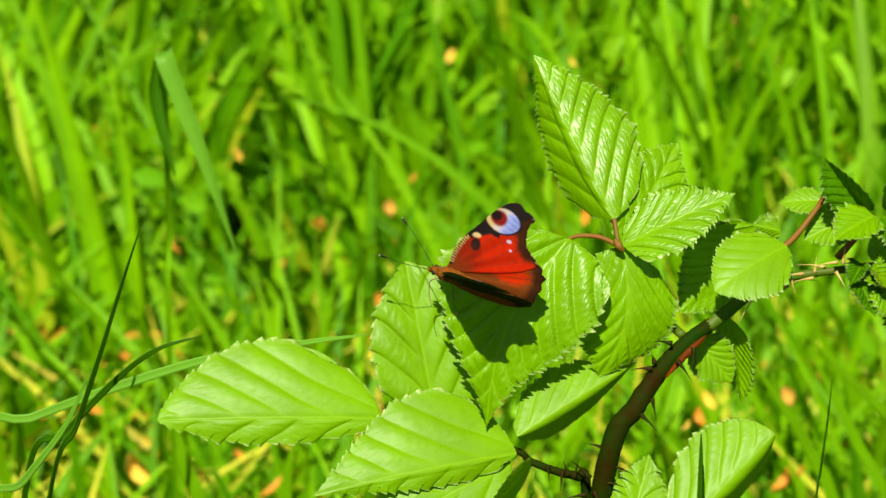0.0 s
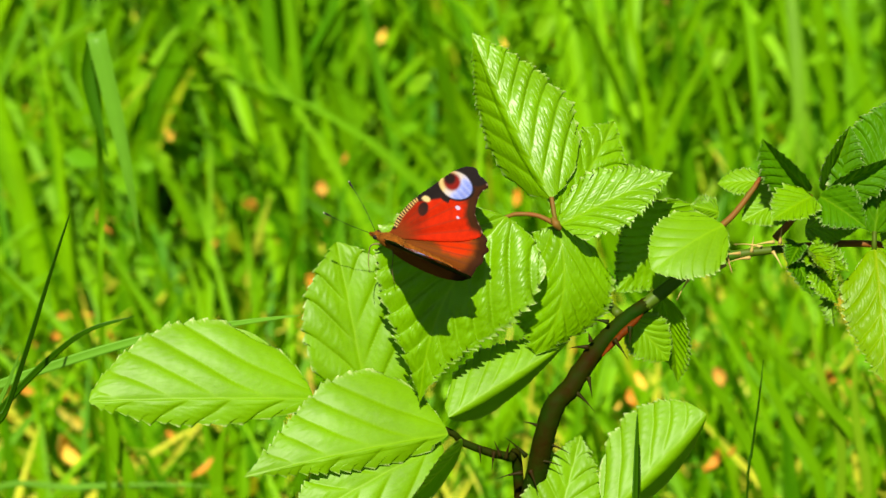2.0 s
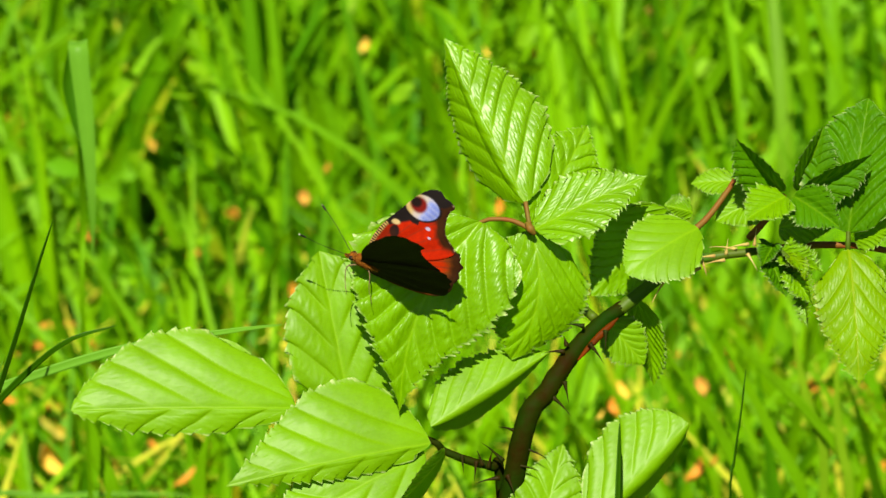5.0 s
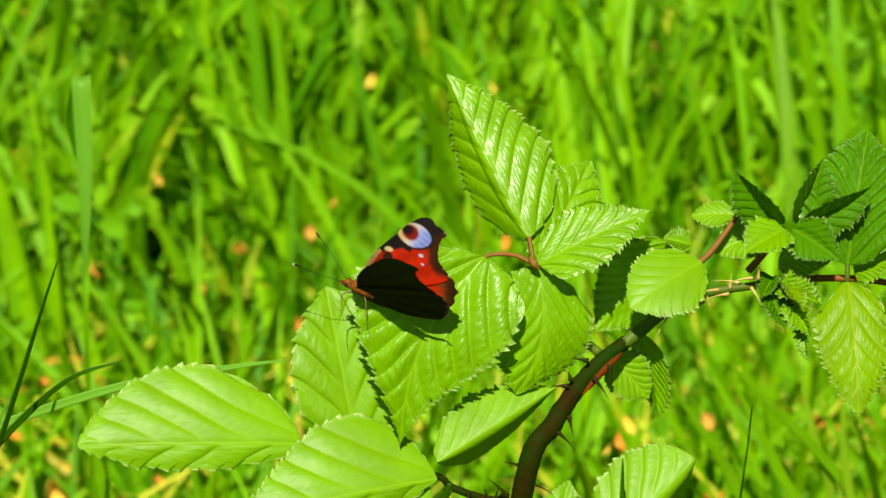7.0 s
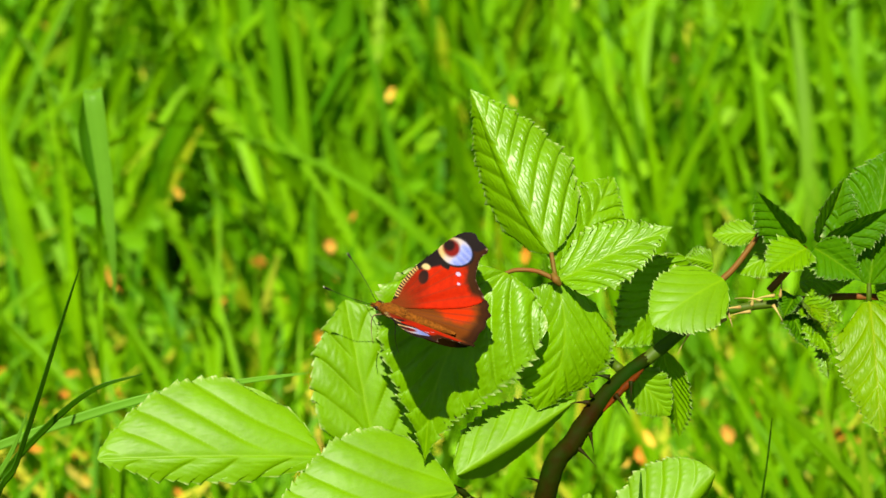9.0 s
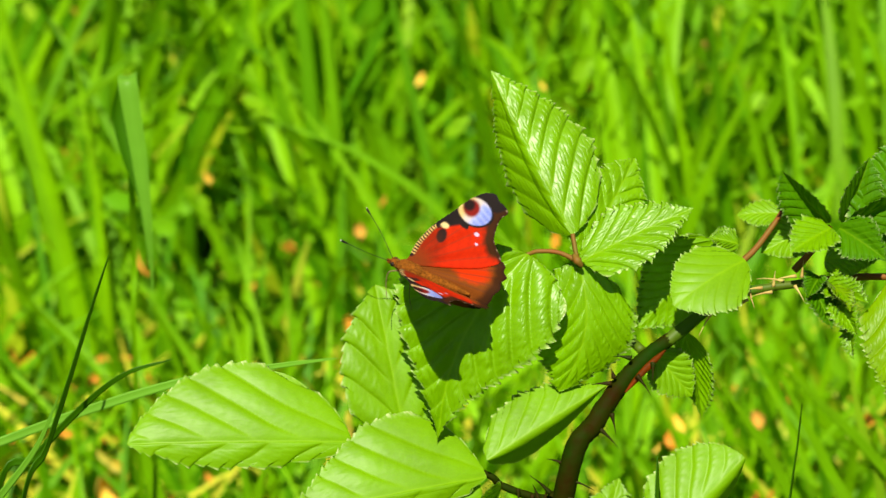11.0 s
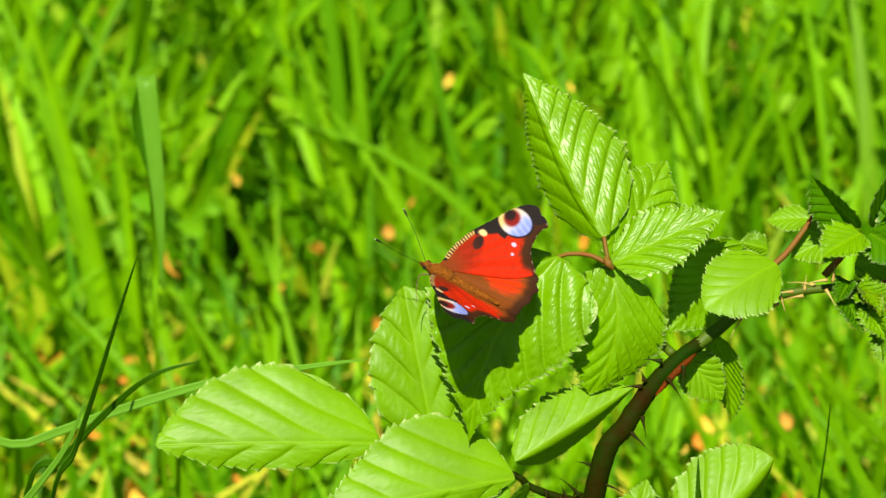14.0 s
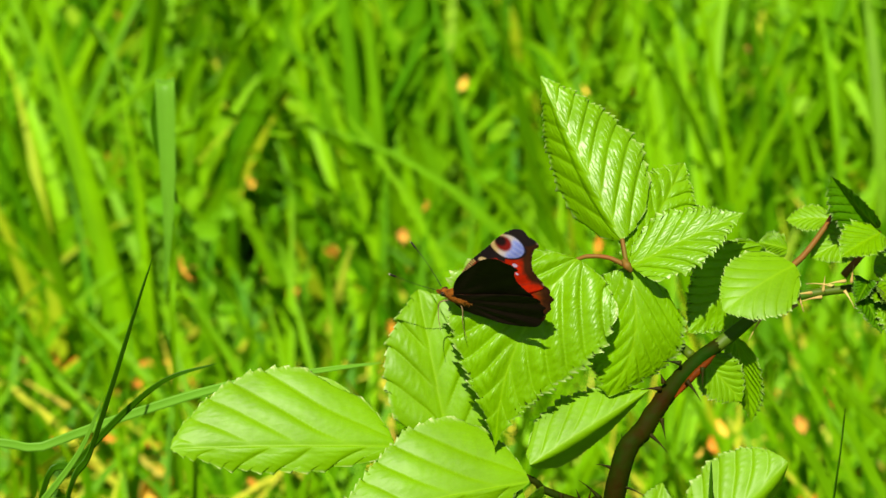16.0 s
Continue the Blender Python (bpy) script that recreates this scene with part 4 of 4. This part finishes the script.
# ---- grass blades that stand out ----
def blade(points, width, mat, label, root_way=(0, 0), turn=0.5, thickness=0.25, twist=0.0, name="grass_blade"):
    """One blade from its tip to where it goes down among the rest, then on to the soil. Points in the shoot's frame."""
    pts = [FACE @ (Vector(p) * 0.001) for p in points]
    low = pts[-1]
    root = Vector((low.x + root_way[0], low.y + root_way[1], -0.005))
    if low.z > 0.03:
        pts += [(low * 2 + root) / 3, root]
    n = 40
    line = smooth_line(pts, n)
    foot = line[-1].copy()
    verts, faces = [], []
    view = Vector((math.sin(turn), -math.cos(turn), 0.35)).normalized()
    total = len(line) - 1
    for i, p in enumerate(line):
        d = (line[min(i + 1, n)] - line[max(i - 1, 0)]).normalized()
        f = i / total
        vw = Matrix.Rotation(twist * f, 3, d) @ view
        a = d.cross(vw).normalized()
        nn = a.cross(d).normalized()
        w = width * 0.5 * min(1.0, (f * 2.6) ** 0.7 + 0.02) * (1 - 0.15 * f) * 0.001
        t = thickness * 0.001
        for x, z in ((-1, 0.10), (-0.5, 0.02), (0, -0.08), (0.5, 0.02), (1, 0.10)):
            verts.append(p - foot + a * (x * w) + nn * (z * w))
        for x, z in ((1, 0.10), (0, -0.08), (-1, 0.10)):
            verts.append(p - foot + a * (x * w * 0.97) + nn * (z * w) - nn * t)
    for i in range(n):
        for s in range(8):
            q = (s + 1) % 8
            faces.append((i * 8 + s, i * 8 + q, (i + 1) * 8 + q, (i + 1) * 8 + s))
    ob = mesh_object(name, verts, faces, mat)
    ob.location = foot
    tagged(ob, label, "grass", "grass blades standing out of the meadow")
    return ob


HANG = (-109.6, 64.0, -250.0)


def hanging_blade():
    """A broad blade bent over at the top: a stalk that stands, and a limb that hangs from the bend and swings."""
    top = FACE @ (Vector(HANG) * 0.001)
    b = new("bent_grass_blade")
    b.location = (top.x - 0.006, top.y + 0.10, 0.0)
    b.empty_display_size = 0.01
    tagged(b, "broad blue-green grass blade bent over and hanging", "grass", "grass blades standing out of the meadow")
    foot = Vector(b.location)

    def strip(name, line, widths, facing, mat=BLUEGRASS):
        n = 30
        ln = smooth_line(line, n)
        verts, faces = [], []
        for i, p in enumerate(ln):
            d = (ln[min(i + 1, n)] - ln[max(i - 1, 0)]).normalized()
            a = d.cross(Vector(facing)).normalized()
            nn = a.cross(d)
            f = i / n * (len(widths) - 1)
            k = min(int(f), len(widths) - 2)
            w = (widths[k] + (widths[k + 1] - widths[k]) * (f - k)) * 0.0005
            for x, z in ((-1, 0.25), (-0.5, 0.05), (0, -0.1), (0.5, 0.05), (1, 0.25)):
                verts.append(p + a * (x * w) + nn * (z * w))
        for i in range(n):
            for q in range(4):
                faces.append((i * 5 + q, i * 5 + q + 1, i * 5 + q + 6, i * 5 + q + 5))
        return mesh_object(name, verts, faces, mat, b)

    rel = top - foot
    side = [FACE @ (Vector(p) * 0.001) - foot for p in ((-114.0, -30.0, -340.0), (-113.0, 10.0, -320.0), (-111.5, 40.0, -285.0), (-110.5, 58.0, -258.0))]
    strip("blade_stalk", [Vector((0, 0, -0.005)), *side, rel + Vector((0, 0.001, -0.0008))], [1.6, 1.6, 1.8, 2.0, 3.0, 4.6], (0.2, -1, 0.4), GRASS)
    limb = strip("blade_limb", [Vector((0, 0.002, -0.0006)), Vector((0.0002, -0.003, -0.003)), Vector((0.0012, -0.007, -0.026)), Vector((0.0012, -0.009, -0.046)), Vector((0.0, -0.007, -0.067))],
                 [5.2, 5.8, 4.6, 2.6, 0.4], (0, -1, 0.3))
    limb.location = rel
    # Second limb in shade, its shade painted with the darker grass colour.
    fold = [FACE @ (Vector(p) * 0.001) - foot for p in ((-112.5, 62.0, -262.0), (-113.5, 52.0, -264.0), (-111.0, 40.0, -266.0), (-107.5, 27.5, -268.0))]
    strip("blade_shaded_limb", fold, [2.6, 4.2, 3.4, 0.6], (0.5, -1.0, 0.1), GRASS_DARK)
    return limb


def build_blades():
    sway = hanging_blade()
    blade([(-97.7, 9.3, -10.0), (-102.3, -4.1, -12.0), (-108.2, -22.5, -14.0), (-114.0, -39.6, -16.0), (-121.3, -59.5, -18.0)], 2.4, GRASS_DARK, "dark slim upright grass blade", (-0.05, 0.0), 1.2)
    blade([(-77.5, 21.9, -793.9), (-81.1, 9.5, -799.6), (-85.6, -8.9, -807.9), (-88.8, -27.5, -816.2)], 3.9, GRASS_PALE, "yellowing straw-coloured grass blade", (0.0, 0.01), 0.1)
    blade([(-53.5, 36.0, -811.1), (-49.9, 23.3, -816.9), (-48.5, 4.8, -825.3), (-47.6, -18.4, -835.8)], 6.0, GRASS, "pale green grass blade", (0.0, 0.01), 0.0)
    blade([(-41.0, -17.2, -40.0), (-55.6, -19.0, -42.0), (-80.3, -23.0, -44.0), (-105.1, -30.3, -46.0), (-128.5, -38.8, -48.0), (-152.0, -48.6, -50.0)], 2.6, BLUEGRASS, "long pale grass blade lying over", (-0.1, 0.0), 0.0)
    # Spike turned from the sun: its shade is put into the dark colour.
    spike = blade([(41.9, -40.8, 12.0), (41.7, -50.0, 12.0), (41.3, -64.0, 12.0), (41.0, -75.2, 12.0)], 2.6, GRASS_DARK, "short stiff grass blade, shade painted into its dark green", (0.0, 0.0), 0.9)
    blade([(-82.9, -17.3, -30.0), (-95.2, -21.1, -30.0), (-106.1, -29.3, -32.0), (-118.5, -42.3, -34.0), (-128.8, -56.0, -36.0)], 2.2, GRASS_DARK, "dark green grass blade with a bent tip", (-0.03, 0.0), 0.9)
    blade([(-81.6, -77.5, -393.8), (-100.2, -77.1, -393.6), (-125.7, -78.0, -394.0), (-155.8, -81.4, -395.5)], 1.9, BLUEGRASS, "pale grass blade lying flat", (-0.04, 0.01), 0.0)
    blade([(78.9, -29.4, -70.0), (77.5, -41.2, -70.0), (75.9, -53.1, -72.0), (74.7, -68.1, -74.0)], 1.3, GRASS_DARK, "thin dark grass stem", (0.0, 0.0), 1.2)
    blade([(69.6, -28.5, -370.5), (80.3, -43.5, -377.3), (89.7, -58.3, -383.9), (100.6, -84.5, -395.5)], 4.0, GRASS, "broad leaning light green grass blade", (0.02, 0.01), -0.2)
    blade([(88.3, -21.6, -373.2), (103.2, -36.3, -379.8), (118.3, -51.0, -386.4), (131.8, -71.7, -395.5)], 3.9, GRASS, "broad leaning light green grass blade", (0.02, 0.01), -0.2)
    blade([(131.0, 66.2, -896.0), (124.0, 56.7, -900.3), (113.6, 38.9, -908.5), (110.5, 19.6, -917.2)], 4.4, GRASS, "light green arching grass blade", (0.0, 0.01), 0.1)
    blade([(160.5, 89.4, -905.0), (168.2, 75.2, -911.5), (176.3, 53.6, -921.5), (179.8, 27.2, -933.5)], 7.7, GRASS, "broad arching light green grass blade", (0.0, 0.01), 0.1)
    blade([(56.0, 100.9, -893.0), (60.4, 79.7, -902.8), (66.8, 53.5, -914.9), (70.9, 24.6, -928.0)], 5.4, GRASS, "broad upright light green grass blade", (0.0, 0.01), 0.0)
    blade([(-131.0, 44.0, -807.4), (-118.8, 25.7, -815.8), (-110.0, 4.9, -825.3), (-103.5, -18.4, -835.8)], 5.5, GRASS, "broad leaning light green grass blade", (0.02, 0.01), 0.1)
    blade([(-110.5, -26.1, -12.0), (-116.6, -39.6, -14.0), (-127.5, -53.9, -16.0), (-139.0, -68.2, -18.0)], 2.2, BLUEGRASS, "slim grass blade with a pale face", (-0.03, 0.0), 0.5)
    blade([(-148.9, 96.2, -846.2), (-170.2, 83.1, -852.3), (-214.8, 49.7, -867.7), (-254.7, 5.9, -887.7)], 5.9, GRASS, "broad light green grass blade leaning far over", (-0.03, 0.01), 0.1)
    blade([(-185.5, 68.2, -844.6), (-180.4, 45.0, -855.3), (-174.9, 21.5, -866.1), (-171.7, 0.3, -875.7)], 6.1, GRASS, "broad light green grass blade", (0.0, 0.01), 0.1)
    blade([(116.0, 97.3, -920.9), (113.6, 80.6, -928.7), (112.8, 61.4, -937.5), (113.4, 34.7, -949.7)], 5.2, GRASS_SOFT, "broad pale grass blade standing upright", (0.0, 0.01), 0.1)
    blade([(132.0, 63.7, -890.9), (125.1, 50.7, -896.9), (118.3, 36.4, -903.4), (109.1, 17.2, -912.1)], 5.3, GRASS_SOFT, "pale grass blade leaning over", (0.0, 0.01), 0.1)
    blade([(151.8, 78.4, -991.0), (144.4, 77.9, -991.3), (138.3, 70.5, -994.6), (136.1, 58.1, -1000.3)], 2.4, STRAW, "thin dry arching grass stem", (0.0, 0.01), 0.1)
    blade([(88.1, -24.2, -370.2), (97.7, -41.7, -378.1), (106.4, -58.3, -385.5), (117.1, -80.8, -395.5)], 3.9, GRASS, "leaning light green grass blade", (0.0, 0.01), 0.1)
    blade([(112.0, -21.6, -375.6), (114.8, -36.3, -382.2), (118.9, -51.2, -388.9), (123.6, -66.1, -395.5)], 3.5, GRASS_SOFT, "pale upright grass blade", (0.0, 0.01), 0.1)
    blade([(126.3, -27.1, -372.3), (126.7, -47.3, -381.4), (128.7, -62.1, -388.0), (131.9, -79.0, -395.5)], 3.5, GRASS_SOFT, "pale upright grass blade", (0.0, 0.01), 0.1)
    blade([(-119.0, -36.3, -375.7), (-115.9, -51.0, -382.2), (-111.8, -65.8, -388.8), (-107.5, -80.8, -395.5)], 5.3, GRASS, "broad light green grass blade", (0.0, 0.01), 0.1)
    blade([(-75.6, -54.6, -381.4), (-78.6, -65.8, -386.5), (-79.7, -76.9, -391.4), (-79.9, -86.3, -395.5)], 4.6, GRASS, "light green grass blade", (0.0, 0.01), 0.1)
    blade([(-21.4, 106.9, -1020.8), (-11.2, 96.9, -1025.4), (-2.2, 89.4, -1028.8), (4.1, 74.4, -1035.7)], 7.9, GRASS, "broad light green grass blade", (0.0, 0.01), 0.1)
    blade([(-38.9, 88.1, -873.2), (-34.3, 62.3, -885.1), (-32.2, 38.7, -896.0), (-31.1, 14.8, -906.8)], 5.1, GRASS_SOFT, "pale upright grass blade", (0.0, 0.01), 0.1)
    return sway, spike


build_ground()
build_meadow()
build_litter()
build_dry_leaves()
CANE_OB, PERCH_LEAF = build_cane()
build_low_shoot()
build_corner_leaf()
TIP_OB = build_young_tip()
BUTTERFLY, WINGS = build_butterfly()
SWAY_BLADE, SPIKE = build_blades()

# seconds, the butterfly's place in millimetres in the shoot's frame, half the angle between its wings, the lean of its back
FLIGHT = [(0, -20.0, -1.9, 14, 26, 62), (0.3, -20.4, -5.5, 14, 23, 63), (0.5, -22.3, -1.8, 14, 23, 65), (1, -20.2, 7.8, 14, 36, 53), (1.2, -18.1, 7.2, 14, 33, 56), (1.5, -16.2, -0.4, 14, 42, 57), (1.8, -17.4, 1.4, 14, 40, 55), (2, -17.6, 1.7, 14, 35, 56), (2.5, -20.2, -1.6, 14, 28, 63), (2.7, -19.3, -1.1, 14, 28, 63), (3, -15.3, 3.0, 14, 24, 55), (3.2, -16.1, 2.1, 14, 15, 56), (3.5, -19.3, -1.2, 14, 13, 55), (4, -19.6, 1.5, 14, 19, 51), (4.2, -18.9, -1.1, 14, 21, 52), (6.3, -20.0, 0.3, 14, 10, 51), (6.5, -20.1, 0.9, 14, 10, 53), (6.8, -20.9, 1.5, 14, 14, 52), (7, -21.8, 1.2, 14, 15, 54), (7.3, -19.8, -0.4, 14, 25, 59), (7.5, -19.8, 0.2, 14, 29, 58), (8, -20.3, 0.8, 14, 33, 56), (8.5, -19.7, -0.5, 14, 34, 57), (8.7, -19.0, -1.8, 14, 36, 58), (10.8, -24.4, 7.0, 14, 51, 56), (11, -22.8, 5.6, 14, 42, 58), (11.2, -20.5, -0.4, 14, 31, 62), (11.5, -20.0, -3.2, 14, 16, 66), (11.8, -22.4, 6.3, 14, 11, 55), (12, -24.0, 7.4, 14, 10, 55), (12.2, -23.3, 2.0, 14, 9, 56), (12.5, -20.7, -5.7, 14, 8, 57), (12.8, -18.9, 4.7, 14, 13, 54), (13, -19.8, 5.3, 14, 18, 53), (13.2, -20.0, 2.1, 14, 22, 58), (13.5, -20.3, 1.1, 14, 36, 62), (14, -21.9, 4.8, 14, 53, 58), (14.2, -23.0, 4.4, 14, 56, 56), (14.5, -22.2, -1.5, 14, 63, 54), (14.8, -20.2, 4.3, 14, 53, 56), (15, -20.7, 2.2, 14, 48, 57), (15.3, -21.9, 3.0, 14, 30, 58), (15.5, -21.5, 2.4, 14, 17, 57), (15.8, -20.2, 0.8, 14, 10, 55), (16, -20.9, -0.2, 14, 10, 54)]
# seconds, drift of the cane's leaf node and of its tip in millimetres
DRIFT = [(0.0, 0.28, -0.42, 0.6, 0.1), (0.5, -0.98, -0.14, -2.9, -0.6), (1.0, -0.84, 2.24, -2.5, 2.7), (1.5, 1.68, 2.10, 2.5, 5.3), (2.0, 1.68, 0.14, 2.2, 0.1), (2.5, 0.00, 1.40, 1.2, 4.2), (3.0, 1.95, 0.00, 1.6, -0.8),
         (3.5, 0.00, 0.00, 0.0, 0.0), (4.0, -0.56, 1.26, 0.0, 2.2), (6.5, 0.00, 1.26, 0.1, 2.6), (7.0, -0.98, 1.40, -1.7, 3.1), (7.5, 0.14, 0.84, 0.4, 1.8), (8.0, -0.14, 0.84, -0.6, 2.1), (8.5, 0.00, 0.56, -1.0, 1.4),
         (11.0, -2.52, 1.68, -2.6, 2.9), (11.5, -0.56, -1.40, -0.9, -1.4), (12.0, -2.66, 0.84, -2.8, 1.8), (12.5, -0.56, -1.96, -1.0, -1.9), (13.0, 0.10, 0.92, 0.1, 1.5), (13.5, -0.56, 0.00, -0.6, 0.3), (14.0, -1.82, 1.26, -2.2, 1.9),
         (14.5, -1.75, 1.68, -2.0, 3.0), (15.0, -1.54, 1.68, -1.8, 3.0), (15.5, -1.40, 2.60, -1.7, 4.6), (16.0, -0.90, 1.54, -1.1, 2.8)]


# seconds, turn of the butterfly's body on the leaf in degrees
TURN = [(0, 1.1), (0.5, 2.7), (1, 10.3), (1.5, -2.4), (2, 5.5), (2.5, -2.7), (3, 6.6), (3.5, 0.4), (4, 2.8), (6.5, 1.8), (7, 0.7), (7.5, 1.9), (8, 1.8), (8.5, 2.0), (11, 6.0), (11.5, 1.6), (12, 8.2), (12.5, -3.4), (13, 9.4), (13.5, 6.7), (14, 10.9), (14.5, 0.9), (15, 6.9), (15.5, 2.9), (16, -0.7)]


def turned_by(t):
    for (t0, a0), (t1, a1) in zip(TURN, TURN[1:]):
        if t0 <= t <= t1:
            return a0 + (a1 - a0) * (t - t0) / (t1 - t0)
    return 0.0


def motions():
    def cane_at(t):
        for (t0, x0, y0, *_), (t1, x1, y1, *_) in zip(DRIFT, DRIFT[1:]):
            if t0 <= t <= t1:
                f = (t - t0) / (t1 - t0)
                return Vector((x0 + (x1 - x0) * f, y0 + (y1 - y0) * f, 0))
        return Vector((0, 0, 0))

    node = Vector((21.5, 5.7, 0.0))

    def cane_turn(t):
        """The cane's own turn about its leaf node in degrees: its tip swings further than the node."""
        for (t0, _, y0, _, v0), (t1, _, y1, _, v1) in zip(DRIFT, DRIFT[1:]):
            if t0 <= t <= t1:
                return math.degrees(0.6 * (v0 - y0 + (v1 - y1 - v0 + y0) * (t - t0) / (t1 - t0)) / 64.0)
        return 0.0

    def swung(t, x, y):
        about = Matrix.Translation((node + Vector((x, y, 0))) * 0.001) @ pose(0, 0, 0, 0, 0, cane_turn(t)) @ Matrix.Translation(-node * 0.001)
        return FACE @ about @ Matrix.Translation(Vector(CANE_FOOT) * 0.001)

    walk(CANE_OB, [(t, swung(t, x, y)) for t, x, y, *_ in DRIFT])
    foot = TIP_OB.matrix_world.copy()
    walk(TIP_OB, [(t, FACE @ Matrix.Translation(Vector((x, y, 0)) * 0.001) @ FACE.inverted() @ foot) for t, _, _, x, y in DRIFT])
    spot = Matrix.Translation(SPIKE.location)
    nod = [(0, 0), (0.5, -1.8), (1, -1.4), (1.5, 1.1), (2, 1.1), (2.5, 3.6), (3, 0.7), (3.5, 0), (4, 1.5), (6.5, 0.3), (7, 0.3), (7.5, 0), (8, 0.1), (8.5, 0.3), (11, -3.2), (11.5, -0.8),
           (12, -2.6), (12.5, -1.0), (13, 1.4), (13.5, -0.3), (14, -0.3), (14.5, -1.4), (15, 0.3), (15.5, 1.5), (16, -0.7)]
    walk(SPIKE, [(t, spot @ pose(0, 0, 0, 0, math.degrees(k / 355.0), 0)) for t, k in nod])
    mean = sum(y for t, x, y, c, d, r in FLIGHT) / len(FLIGHT)
    walk(BUTTERFLY, [(t, FACE @ Matrix.Translation(Vector((x, y, c)) * 0.001) @ pose(0, 0, 0, 0, 0, -turned_by(t)) @ body_turn(r)) for t, x, y, c, d, r in FLIGHT])
    # where the two wing pairs open unevenly, in degrees
    lag = {0: -3, 2: -3, 7.3: -2, 7.5: -3, 8: -3, 8.5: -5, 8.7: -3, 12.2: 5, 12.5: 17, 12.8: 4, 13.5: -10}
    for w, side in WINGS:
        sweep = [0.0 if side > 0 else max(0.0, min(4.5, (34 - d) * 0.25)) for t, x, y, c, d, r in FLIGHT]
        walk(w, [(t, pose(side * 0.0012, 0, 0.0005, 0, side * ((d if side > 0 else max(3.0, d - 6 + 3 * step(14, 24, d) - 5 * step(38, 50, d)) + lag.get(t, 0)) - 90), 0) @ pose(0, 0, 0, 0, 0, -k)) for (t, x, y, c, d, r), k in zip(FLIGHT, sweep)])
    hang = SWAY_BLADE.location.copy()
    bent = SWAY_BLADE.parent
    root = Matrix.Translation(bent.location)
    tilt = [(0, 5), (1, -2), (2, 9), (2.5, 0), (3, -4), (3.5, 2), (4, 6), (6.5, 2), (7, -2), (7.5, -14), (8, -28), (8.5, -26), (11, -12), (11.5, -8), (12, -6), (12.5, -45), (13, -54), (13.5, -38),
            (14, -36), (14.5, -39), (15, -34), (15.5, -28), (16, -26)]
    walk(bent, [(t, root @ pose(0, 0, 0, 0, k * 0.0187, 0)) for t, k in tilt])
    swing = [(0, 18), (0.5, 6), (1, 4), (1.5, 7), (2, 10), (2.5, -2), (3, 5), (3.5, 10), (4, 8), (6.5, -1), (7, -1), (7.5, 0), (8, 0), (8.5, 3), (11, 5), (11.5, -3),
             (12, 4), (12.5, -19), (13, -10), (13.5, -5), (14, 2), (14.5, -18), (15, -25), (15.5, -10), (16, -2)]
    walk(SWAY_BLADE, [(t, Matrix.Translation(hang) @ pose(0, 0, 0, 0, -a, 0)) for t, a in swing])
    hinge = (Vector((9.2, 7.7, 3.0)) - Vector(CANE_FOOT)) * 0.001
    rows = []
    for t, x, y, c, d, r in FLIGHT:
        lift = y - mean - cane_at(t).y
        rows.append((t, Matrix.Translation(hinge) @ pose(0, 0, 0, 0, 0, -math.degrees(lift / 40.0) * 0.3 - cane_turn(t)) @ Matrix.Translation(-hinge)))
    walk(PERCH_LEAF, rows)


motions()
